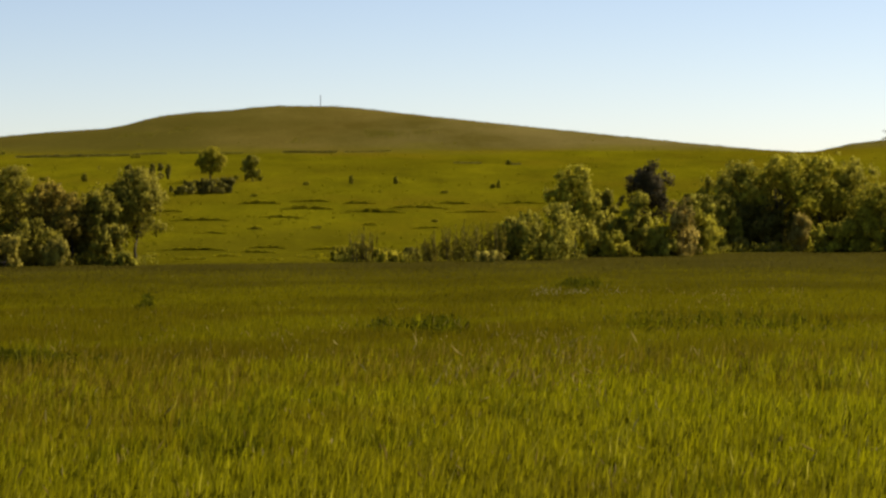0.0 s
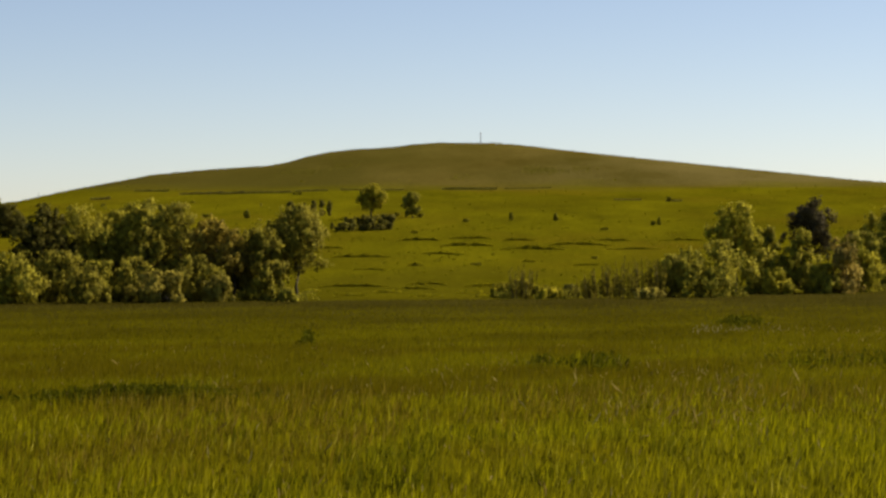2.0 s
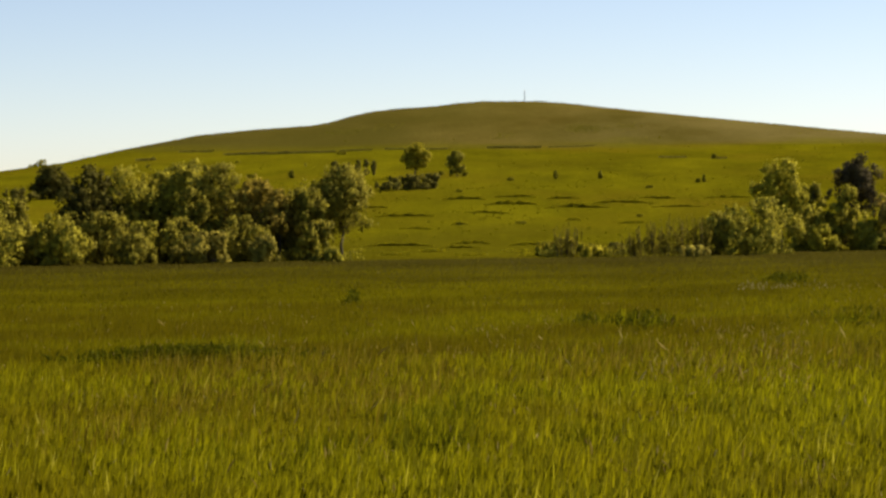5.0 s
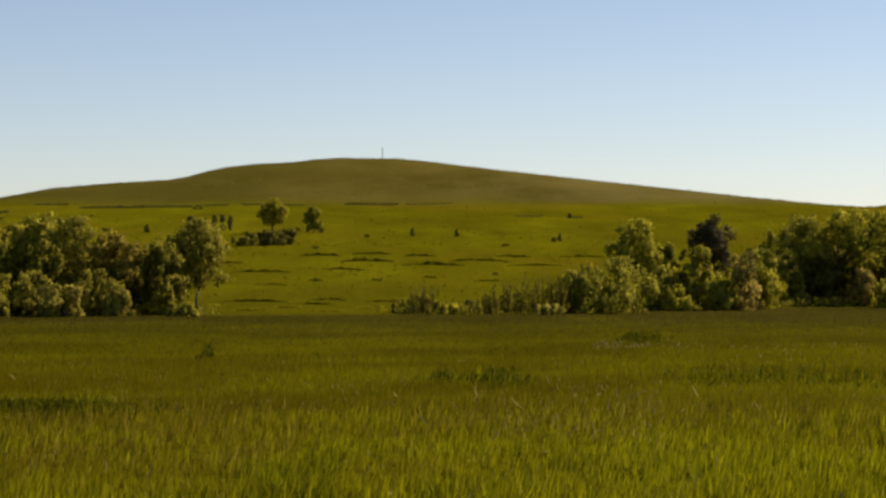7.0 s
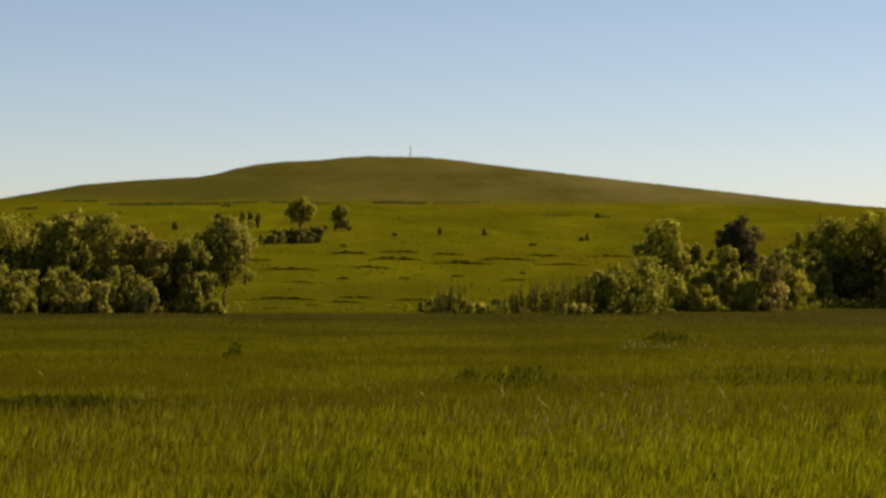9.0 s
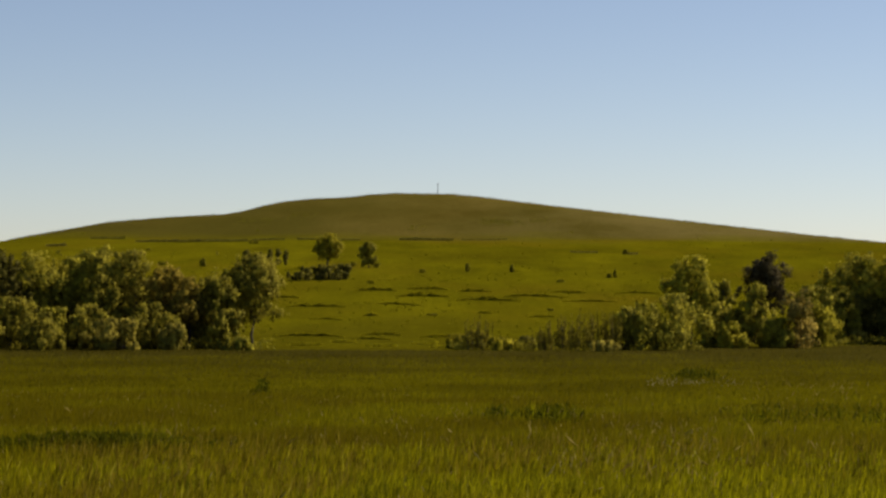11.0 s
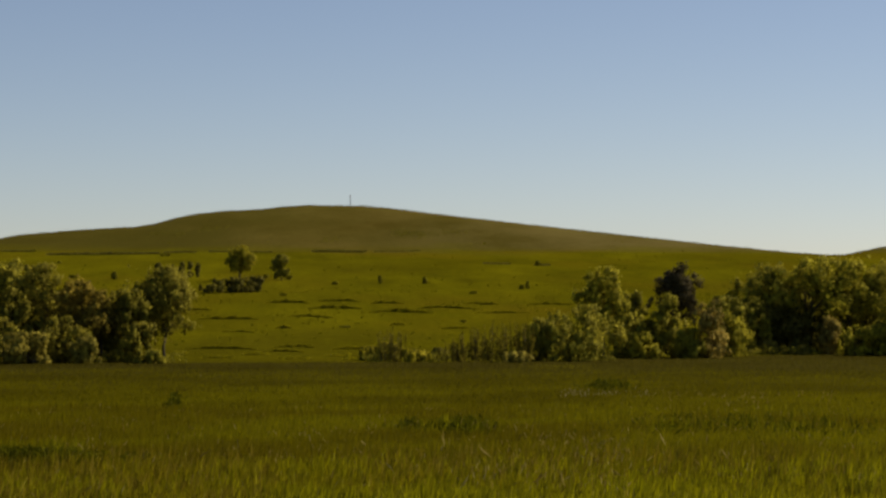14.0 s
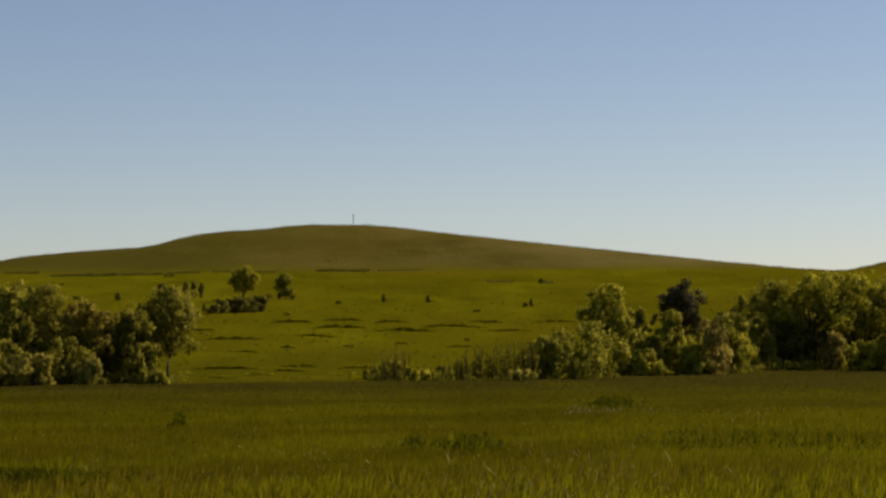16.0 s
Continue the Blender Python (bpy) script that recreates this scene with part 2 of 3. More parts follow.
def leaf_mesh(name, rng, centres, out, size, material, upright=0.0, slim=0.62, flat=False, soft=None):
    """Rhombic leaf sprays, each two triangles folded along the middle, turned roughly outwards."""
    n = len(centres)
    if flat:
        face = unit(out + rng.normal(size=(n, 3)) * 0.4)
        axis = unit(np.cross(face, rng.normal(size=(n, 3))) + np.array([0, 0, upright]))
        side = unit(np.cross(axis, face))
    else:
        axis = unit(rng.normal(size=(n, 3)) + out * 0.9 + np.array([0, 0, upright]))
        side = unit(np.cross(axis, rng.normal(size=(n, 3))))
    up = np.cross(side, axis)
    if soft is not None:
        away = ((up * soft).sum(1) < 0)[:, None]
        side, up = np.where(away, -side, side), np.where(away, -up, up)
    s = size * rng.uniform(0.5, 1.5, (n, 1))
    base, tip = centres - axis * s * 0.5, centres + axis * s * 0.5
    left = centres + side * s * slim * 0.5 - up * s * 0.10
    right = centres - side * s * slim * 0.5 - up * s * 0.10
    verts = np.stack([base, left, tip, right], 1).reshape(-1, 3)
    q = np.arange(n)[:, None] * 4
    faces = np.concatenate([q + [0, 1, 2], q + [0, 2, 3]])
    me = mesh_from(name, verts, faces, material)
    if soft is not None:
        soften(me, np.repeat(unit(soft + up * 0.35), 4, 0))
    return me


def tube(verts, faces, pts, radii, sides=6):
    """A tapered tube along pts, added to verts and faces."""
    start = len(verts)
    for i, (p, r) in enumerate(zip(pts, radii)):
        d = (Vector(pts[min(i + 1, len(pts) - 1)]) - Vector(pts[max(i - 1, 0)])).normalized()
        a = d.orthogonal().normalized()
        b = d.cross(a)
        for k in range(sides):
            w = 2 * math.pi * k / sides
            verts.append(tuple(Vector(p) + (a * math.cos(w) + b * math.sin(w)) * r))
    for i in range(len(pts) - 1):
        for k in range(sides):
            u, v = start + i * sides + k, start + i * sides + (k + 1) % sides
            faces.append((u, v, v + sides, u + sides))
    faces.append(tuple(start + (len(pts) - 1) * sides + k for k in range(sides)))


# ---- the lie of the land ----
# bearing (degrees) and height of the crest over the eye at 900 m
CREST = [(-60, 8), (-30, 9), (-16, 9.5), (-13.8, 13.8), (-13.0, 15.2), (-11.8, 19.4), (-9.7, 25.5), (-8.3, 27.5), (-6.9, 28.9),
         (-6.4, 30.1), (-5.85, 32.6), (-5.3, 34.3), (-4.6, 35.4), (-3.8, 36.0), (-3.2, 37.2), (-2.6, 37.9), (-1.2, 37.6), (-0.5, 36.7),
         (0.3, 35.1), (1.7, 32.5), (4.5, 27.6), (7.5, 22.4), (9.3, 19.5), (10.4, 18.2), (10.8, 18.3), (11.3, 19.8), (11.7, 21.2),
         (12.6, 22.7), (14, 24.5), (17, 25), (30, 16), (60, 8)]
CREST_A, CREST_H = np.array(CREST).T


def land(bearing, d):
    """Height of the smooth ground: bank under the viewer, flat field, lower slope, bench at about 600 m, hill crest at 900 m."""
    d = np.asarray(d, float)
    u = np.clip((d - 4) / 22, 0, 1)
    zb = np.interp(d, [0, 240, 262, 300, 600, 900, 1500, 5000], [0, 0, 0.55, 2.6, 19, 48, 30, -30]) + 3.9 * (1 - u * u * (3 - 2 * u))
    zc = EYE.z + d * np.interp(bearing, CREST_A, CREST_H) / 900 - np.clip(d - 900, 0, None) * 0.06
    k = d * 7 / 4033 + 0.02
    lo = np.minimum(zb, zc)
    return lo - k * np.log(np.exp(-np.clip((zb - lo) / k, 0, 60)) + np.exp(-np.clip((zc - lo) / k, 0, 60)))


def hummocks(x, y):
    d = math.hypot(x, y)
    amp = min(max((d - 235) / 60, 0), 1) * (1 - min(max((d - 1000) / 300, 0), 1))
    fade = min(max((d - 30) / 20, 0), 1)
    lumps = noise.fractal(Vector((x / 26, y / 26, 3.0)), 1.0, 2.0, 4) * 0.30
    lumps *= 1 - 0.75 * min(max((d - 470) / 130, 0), 1)
    return amp * lumps + fade * 0.10 * noise.noise(Vector((x / 9, y / 9, 7.0)))


def spot(bearing, d):
    a = radians(bearing)
    return d * math.sin(a), d * math.cos(a)


def ground_z(x, y):
    d = math.hypot(x, y)
    return float(land(math.degrees(math.atan2(x, y)), d)) + hummocks(x, y)


def on_ground(bearing, d, sink=0.0):
    x, y = spot(bearing, d)
    return Vector((x, y, ground_z(x, y) - sink))


def build_ground():
    az = np.concatenate([np.arange(-180, -18, 6), np.arange(-18, 18, 0.09), np.arange(18, 180, 6)])
    ds = np.concatenate([np.linspace(1, 30, 16), np.linspace(33, 235, 46), np.linspace(239, 620, 110), np.linspace(627, 960, 56), np.geomspace(1000, 4800, 14)])
    A, D = np.meshgrid(np.radians(az), ds)
    X, Y = D * np.sin(A), D * np.cos(A)
    Z = land(np.degrees(A), D)
    H = np.array([hummocks(x, y) for x, y in zip(X.ravel(), Y.ravel())])
    verts = np.stack([X.ravel(), Y.ravel(), Z.ravel() + H], 1)
    nc, nr = len(az), len(ds)
    i = np.arange(nr - 1)[:, None] * nc
    j = np.arange(nc)[None, :]
    j2 = (j + 1) % nc
    faces = np.stack([i + j, i + nc + j, i + nc + j2, i + j2], -1).reshape(-1, 4)[:, ::-1]
    hub = len(verts)
    verts = np.vstack([verts, [[0, 0, float(land(0, 0.0))]]])
    fl = faces.tolist() + [(hub, (k + 1) % nc, k) for k in range(nc)]
    ob = new("ground", mesh_from("ground", verts, fl, M_GROUND, True))
    tagged(ob, "grassy prairie ground rising to a rounded brown-green hill", "ground", kind="structure")


build_ground()

# ---- field grass ----


def field_edge(bearing):
    return np.interp(bearing, [-17.5, -11, -7, -0.5, 1.6, 4, 5.5, 8, 11, 16], [210, 207, 205, 207, 209, 213, 226, 236, 243, 247])


def blades(name, seed, count, near, far, height, width, material, label, spread=(-17.5, 16), lean=0.13, drift=0.35, category="grass", fade=8.0, clump=9, loose=0.08, even=0.5, simple=False):
    """Bent, tapering blades, three triangles each; far off, simple ones of a single triangle."""
    rng = np.random.default_rng(seed)
    tufts = max(count // clump, 1)
    a = rng.uniform(*spread, tufts)
    d = np.sqrt(rng.uniform(near * near, far * far, tufts))
    pick = rng.integers(0, tufts, count)
    tall = rng.uniform(0.75, 1.2, tufts)[pick]
    a, d = a[pick] + rng.normal(0, loose, count) / d[pick] * 57.3, d[pick] + rng.normal(0, loose * 1.25, count)
    keep = d < field_edge(a) + rng.normal(0, 1.0, count)
    keep &= (d > near + rng.uniform(0, 1, count) * (fade if near > 40 else 1)) & (d < far - rng.uniform(0, 1, count) * (fade if far < 240 else 0))
    a, d, tall = a[keep], d[keep], tall[keep]
    n = len(a)
    x, y = d * np.sin(np.radians(a)), d * np.cos(np.radians(a))
    z = land(a, d)
    swell = np.array([noise.noise(Vector((p / 3.2, q / 3.2, seed))) + 0.6 * noise.noise(Vector((p / 0.8, q / 0.8, seed))) for p, q in zip(x, y)])
    h = height * tall * rng.uniform(0.6, 1.25, n) * (1 + drift * swell)
    w = width * rng.uniform(0.6, 1.4, n)
    turn = rng.uniform(0, 2 * np.pi, n)
    sx, sy = np.cos(turn) * w * 0.5, np.sin(turn) * w * 0.5
    bend = rng.normal(0, lean, n) * h + 0.08 * h
    by = rng.normal(0, lean * 0.6, n) * h
    base = np.stack([x, y, z - 0.05], 1)
    midp = base + np.stack([bend * 0.3, by * 0.3, h * 0.6], 1)
    tip = base + np.stack([bend, by, h], 1)
    s = np.stack([sx, sy, np.zeros(n)], 1)
    verts = np.stack([base - s, base + s, midp - s * 0.8, midp + s * 0.8, tip], 1).reshape(-1, 3)
    q = np.arange(n)[:, None] * 5
    faces = np.concatenate([q + [0, 1, 3], q + [0, 3, 2], q + [2, 3, 4]])
    per = 5
    if simple:
        verts, faces, per = np.stack([base - s, base + s, tip], 1).reshape(-1, 3), np.arange(n)[:, None] * 3 + [0, 1, 2], 3
    me = mesh_from(name, verts, faces, material)
    flat = np.stack([np.sin(turn), -np.cos(turn), np.zeros(n)], 1)
    soften(me, np.repeat(unit(flat * (1 - even) + np.array([0.0, 0.0, even])), per, 0))
    return tagged(new(name, me), label, category, kind="stuff")


TALL = "tall yellow-green prairie grass on the flat field"
blades("field_grass", 1, 270000, 30, 78, 0.56, 0.046, M_BLADE, TALL, fade=26, drift=0.45, clump=12, loose=0.12, even=0.62, lean=0.10)
blades("field_grass", 2, 400000, 50, 122, 0.40, 0.066, M_MIDGRASS, TALL, fade=24, drift=0.35, clump=4, loose=0.15, even=0.75, lean=0.10, simple=True)
blades("field_grass", 3, 420000, 92, 190, 0.20, 0.095, M_FARGRASS, TALL, fade=28, drift=0.25, clump=1, even=0.9, simple=True)
blades("bright_grass", 8, 6000, 34, 72, 0.60, 0.036, M_STRAW, "bright yellow-green blades standing out of the field grass", fade=20, drift=0.5, clump=2, loose=0.25, even=0.5, lean=0.12)
SEEDING = "reddish-brown seeding stems among the field grass"
for i, (b0, b1, d0, d1, count) in enumerate([(-11.2, -3.4, 50, 82, 12000), (-13.5, -9.0, 46, 62, 4500), (-1.5, 5.5, 58, 84, 4500), (6.0, 12.0, 62, 84, 2600)]):
    blades("seeding_grass", 20 + i, count, d0, d1, 0.66, 0.034, M_STEM, SEEDING, spread=(b0, b1), clump=22, loose=0.35, even=0.5, fade=12, lean=0.12)
# darker, greyer blades towards the field's far edge
blades("far_edge_grass", 4, 420000, 136, 243, 0.18, 0.13, M_EDGEGRASS, "darker olive grass along the far side of the field", fade=34, drift=0.15, clump=1, even=0.9, simple=True)

# ---- trees and shrubs ----


def crown_cloud(rng, w, h, lift, full, per_lobe, lobe=1.0, uneven=0.4, plumes=0.3):
    """Leaf places of a crown and the way each clump faces: boughs spread evenly through an uneven outline, ragged clumps of leaves on their
    tops and outsides, some shooting up past the outline, and thin shaded leaves within. full 1: a bush, widest near the ground; 0: a tree."""
    tall = h - lift
    span = min(w, tall)
    n_b = int(8 + w * tall * 0.30)
    bulge = rng.uniform(0, 6.3, 3)
    bough, big = [], []
    for k in range(n_b):
        r = 0.21 * span * float(np.clip(np.exp(rng.normal(0, 0.25)), 0.6, 1.5))
        best, gap = None, -1.0
        for trial in range(7):
            q, turn = rng.uniform(0.02, 1), rng.uniform(0, 6.283)
            env = full * math.sqrt(max(1 - 0.92 * q ** 2.2, 0.02)) + (1 - full) * (2 * math.sqrt(max(q * (1 - q), 0.03))) ** 0.75
            env *= w / 2 * (1 + uneven * (0.35 * math.sin(turn + bulge[0]) + 0.3 * math.sin(2 * turn + 5 * q + bulge[1]) + 0.25 * math.sin(9 * q + bulge[2])))
            rho = math.sqrt(rng.uniform(0.02, 1)) * max(env - r * 0.5, 0.03)
            p = np.array([math.cos(turn) * rho, math.sin(turn) * rho, lift + min(max(q * tall, r * 0.6), max(tall - r * 0.9, r * 0.6))])
            near = min([np.linalg.norm(p - o) for o in bough], default=9.0)
            if near > gap:
                best, gap = p, near
        bough.append(best)
        big.append(r)
    bough, big = np.array(bough), np.array(big)
    size = lobe * np.clip(0.14 * span, 0.28, 0.64)
    m = np.maximum((0.9 * 4 * big ** 2 / size ** 2).astype(int), 5)
    own = np.repeat(np.arange(n_b), m)
    k = len(own)
    face = unit(rng.normal(size=(k, 3)) + [0, 0, 0.5] + unit(bough - [0, 0, lift + tall * 0.4])[own] * 0.5)
    c = bough[own] + face * (big[own] * rng.uniform(0.6, 1.25, k))[:, None] * [1.05, 1.05, 0.9]
    c += (face * [0.5, 0.5, 1]) * (rng.exponential(0.21, k) * size * 3)[:, None]
    r = size * np.clip(np.exp(rng.normal(-0.15, 0.5, k)), 0.35, 2.0)
    n = int(k * per_lobe)
    pick = rng.choice(k, n, p=r ** 2 / (r ** 2).sum())
    way = unit(rng.normal(size=(n, 3)) * 0.8 + face[pick] * 0.55 + [0, 0, 0.25])
    squash = rng.uniform(0.65, 1.15, (k, 3))
    sprig = rng.uniform(size=k) < plumes
    squash[sprig] = squash[sprig] * [0.65, 0.65, 1.5]
    pts = c[pick] + way * (r[pick] * np.abs(rng.normal(0.72, 0.26, n)))[:, None] * squash[pick]
    soft = unit(way * 0.75 + face[pick] * 0.5)
    inner = rng.integers(0, n_b, n // 4)
    turned = unit(rng.normal(size=(len(inner), 3)))
    pts = np.vstack([pts, bough[inner] + turned * (big[inner] * rng.uniform(0, 1, len(inner)) ** 0.4)[:, None] * 0.9])
    way, soft = np.vstack([way, turned]), np.vstack([soft, turned])
    keep = (pts[:, 2] > 0.02) & (pts[:, 2] < h * 1.15)
    return pts[keep], way[keep], soft[keep], bough


def woody(name, seed, bearing, d, w, h, material, label, lift=0.15, leaf=0.35, per_lobe=34, thick=0.03, kind_word="tree", group="", upright=0.5, slim=0.55, sink=0.1, full=0.25, lobe=1.0, flat=True, uneven=0.42, plumes=0.3):
    """A tree or bush: tapered trunk with limbs that reach into the leafy sprays, and the leaves."""
    rng = np.random.default_rng(seed)
    pts, way, soft, c = crown_cloud(rng, w, h, lift * h, full, per_lobe, lobe, uneven, plumes)
    lobes = len(c)
    parts = ("trunk", "crown") if kind_word == "tree" else ("trunk", "foliage")
    root = new(name)
    root.location = on_ground(bearing, d, sink)
    root.rotation_euler.z = 0
    verts, faces = [], []
    fork = Vector((rng.normal(0, 0.05) * w, rng.normal(0, 0.05) * w, h * max(lift, 0.12) * 0.9))
    r0 = max(thick * h * 0.5, 0.03)
    bend = Vector((rng.normal(0, 0.03) * h, 0, fork.z * 0.5))
    tube(verts, faces, [(0, 0, -0.15), tuple(bend), tuple(fork)], [r0 * 1.25, r0, r0 * 0.8], 7)
    limbs = []
    for k in rng.choice(lobes, min(lobes, 9), replace=False):
        if kind_word == "tree":
            limbs.append(([], []))
        e = Vector(c[k])
        m = fork.lerp(e, 0.5) + Vector((rng.normal(0, 0.06) * w, rng.normal(0, 0.06) * w, 0.06 * h))
        tube(*(limbs[-1] if limbs else (verts, faces)), [tuple(fork * 0.9), tuple(m), tuple(e)], [r0 * 0.6, r0 * 0.38, r0 * 0.12], 5)
    stem = part(parts[0], mesh_from(parts[0], verts, faces, M_BARK, True), root)
    for lv, lf in limbs:
        part("limb", mesh_from("limb", lv, lf, M_BARK, True), stem)
    part(parts[1], leaf_mesh(parts[1], rng, pts, way, leaf, material, upright, slim, flat, soft), root)
    return tagged(root, label, kind_word, group)


def setback(bearing):
    """The creek's line bends away from the field's straight edge: how far back its plants stand."""
    return float(np.interp(bearing, [-17, -9, -5.5, -1, 3, 4.4, 5.4, 8, 13], [9, 10, 9, 1, 1, 4, 15, 14, 9]))


LEFT = "thicket by the creek"
RIGHT = "trees and bushes along the creek"
# material, label, bearing, distance, width, height, clear stem
THICKET_TREES = [
    (M_DEEP, "dark green leafy tree at the edge of the thicket", LEFT, -12.36, 208, 4.2, 8.3, 0.30),
    (M_OLIVE, "olive-green leafy tree in the creek thicket", LEFT, -11.46, 210, 4.8, 8.2, 0.36),
    (M_OLIVE, "tall olive-green tree with uneven top in the thicket", LEFT, -10.6, 212, 4.4, 8.6, 0.38),
    (M_OLIVE, "tall olive-green tree in the creek thicket", LEFT, -10.0, 210, 4.0, 8.8, 0.42),
    (M_DULL, "dark-sided rounded tree in the creek thicket", LEFT, -9.2, 206, 4.4, 8.2, 0.34),
    (M_RED, "russet-tinged tree in the creek thicket", LEFT, -8.25, 204, 3.6, 7.3, 0.3),
    (M_DULL, "low olive tree in the creek thicket", LEFT, -7.2, 204, 3.8, 6.1, 0.5),
    # leaf colour darkened in place of the shaded hollow here
    (M_DEEP, "tree with leaves darkened as a shaded hollow in the thicket", LEFT, -11.95, 209, 3.6, 6.0, 0.1),
    (M_DULL, "leafy olive tree inside the creek thicket", LEFT, -9.75, 203, 3.0, 6.4, 0.3),
    (M_RED, "low russet tree inside the creek thicket", LEFT, -7.75, 203, 3.0, 6.0, 0.48),
    # added dark masses: their leaf colour stands for the thicket's shaded hollows
    (M_DEEP, "added dark-leaved tree standing for shade within the thicket", LEFT, -11.7, 216, 5.4, 6.2, 0.02),
    (M_DEEP, "added dark-leaved tree standing for shade within the thicket", LEFT, -10.7, 218, 6.0, 6.6, 0.02),
    (M_DEEP, "added dark-leaved tree standing for shade within the thicket", LEFT, -9.4, 214, 6.0, 6.2, 0.02),
    (M_DEEP, "added dark-leaved tree standing for shade within the thicket", LEFT, -8.0, 212, 5.6, 5.4, 0.02),
    (M_DULL, "spreading green tree with forked trunk beside the meadow", LEFT, -6.13, 207, 4.8, 8.1, 0.36),
]
CREEK_TREES = [
    (M_GREEN, "tall yellow-green tree with narrow crown by the creek", RIGHT, 4.84, 218, 4.0, 8.3, 0.42),
    (M_OLIVE, "thin sparse olive tree by the creek", RIGHT, 5.60, 222, 1.6, 6.6, 0.45),
    (M_OLIVE, "tall olive tree among bushes by the creek", RIGHT, 9.0, 238, 5.4, 8.7, 0.44),
    (M_GREEN, "broad tall green tree by the creek", RIGHT, 9.95, 239, 6.6, 9.2, 0.52),
    (M_GREEN, "broad tall green tree with high crown by the creek", RIGHT, 10.95, 240, 6.4, 9.4, 0.44),
    (M_OLIVE, "tall olive tree with high crown by the creek", RIGHT, 11.65, 243, 4.6, 9.0, 0.36),
    # added backing trees, leaves coloured dark for the shade under the crowns
    (M_DEEP, "added dark-leaved tree standing for shade under the tall trees", RIGHT, 9.55, 246, 7.4, 6.6, 0.02),
    (M_DEEP, "added dark-leaved tree standing for shade under the tall trees", RIGHT, 11.1, 248, 6.4, 6.6, 0.02),
    (M_GREEN, "green tree with bright outer leaves by the creek", RIGHT, 12.5, 234, 4.8, 6.6, 0.1),
    (M_DARK, "dark green tree by the creek", RIGHT, 13.51, 238, 5.6, 7.7, 0.1),
]
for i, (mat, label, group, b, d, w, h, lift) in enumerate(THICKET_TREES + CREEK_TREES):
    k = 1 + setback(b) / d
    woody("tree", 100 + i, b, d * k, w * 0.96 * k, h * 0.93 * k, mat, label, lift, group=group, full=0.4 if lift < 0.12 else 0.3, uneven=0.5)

woody("tree", 151, 6.64, 233, 4.6, 8.8, M_DEAD, "dark grey-purple tree with rounded top and bare trunk", 0.58, 0.26, 60, 0.045, group=RIGHT, full=0.55, uneven=0.2, plumes=0.15)

THICKET_BUSHES = [
    (M_DULL, "olive bush at the field's edge", LEFT, -16.4, 199, 3.8, 4.6), (M_DULL, "olive-green bush at the field's edge", LEFT, -15.7, 198, 3.6, 5.0),
    (M_OLIVE, "light green bush at the field's edge", LEFT, -14.92, 197, 3.5, 5.4), (M_DULL, "olive-green bush at the field's edge", LEFT, -14.14, 197, 2.9, 5.6),
    (M_DULL, "low olive bush at the field's edge", LEFT, -13.49, 197, 2.7, 2.8), (M_OLIVE, "light green bush at the field's edge", LEFT, -12.98, 197, 3.6, 4.2),
    (M_DULL, "olive-green bush at the field's edge", LEFT, -12.2, 197, 3.4, 4.3), (M_DULL, "olive bush at the field's edge", LEFT, -11.43, 197, 2.8, 3.1),
    (M_OLIVE, "yellow-green bush at the field's edge", LEFT, -10.91, 197, 3.0, 3.5), (M_DULL, "olive bush at the field's edge", LEFT, -10.32, 197, 3.0, 3.8),
    (M_PALE, "low silvery bush at the field's edge", LEFT, -9.45, 197, 4.0, 2.6), (M_DULL, "grey-olive bush at the field's edge", LEFT, -8.6, 197, 4.2, 3.8),
    # the first bush has dark leaves in place of a shaded hollow
    (M_DARK, "bush with leaves darkened as a shaded hollow at the field's edge", LEFT, -7.65, 208, 4.6, 3.6), (M_PALE, "small silvery bush at the field's edge", LEFT, -8.15, 196, 1.8, 2.2), (M_DULL, "rounded olive bush at the field's edge", LEFT, -6.95, 197, 2.9, 3.4),
    (M_OLIVE, "small low green bush at the field's edge", LEFT, -6.42, 197, 1.7, 1.2),
]
CREEK_BUSHES = [
    (M_WILLOW, "low ragged yellow-green shrub by the creek", RIGHT, -0.96, 212, 1.5, 1.3), (M_WILLOW, "ragged yellow-green shrub by the creek", RIGHT, -0.49, 212, 2.0, 1.7),
    (M_WILLOW, "low ragged yellow-green shrub by the creek", RIGHT, 0.12, 212, 2.5, 1.2), (M_DARK, "low dark shrub by the creek", RIGHT, 0.74, 212, 2.1, 1.2),
    (M_PALE, "low pale-flowered shrub by the creek", RIGHT, 2.74, 209, 2.2, 1.0), (M_OLIVE, "upright olive bush by the creek", RIGHT, 3.30, 213, 2.7, 3.9),
    (M_OLIVE, "large round bright green bush by the creek", RIGHT, 4.20, 210, 5.0, 5.1), (M_OLIVE, "olive bush by the creek", RIGHT, 5.50, 215, 2.8, 4.1),
    (M_OLIVE, "low olive bush by the creek", RIGHT, 6.04, 213, 1.9, 3.8), (M_OLIVE, "olive bush under the grey tree", RIGHT, 6.50, 215, 2.6, 5.9), (M_OLIVE, "small olive bush by the creek", RIGHT, 7.05, 213, 2.2, 2.7),
    (M_GREEN, "small green bush by the creek", RIGHT, 7.98, 217, 2.8, 4.2), (M_GREEN, "small green bush by the creek", RIGHT, 5.85, 212, 2.2, 2.4),
]
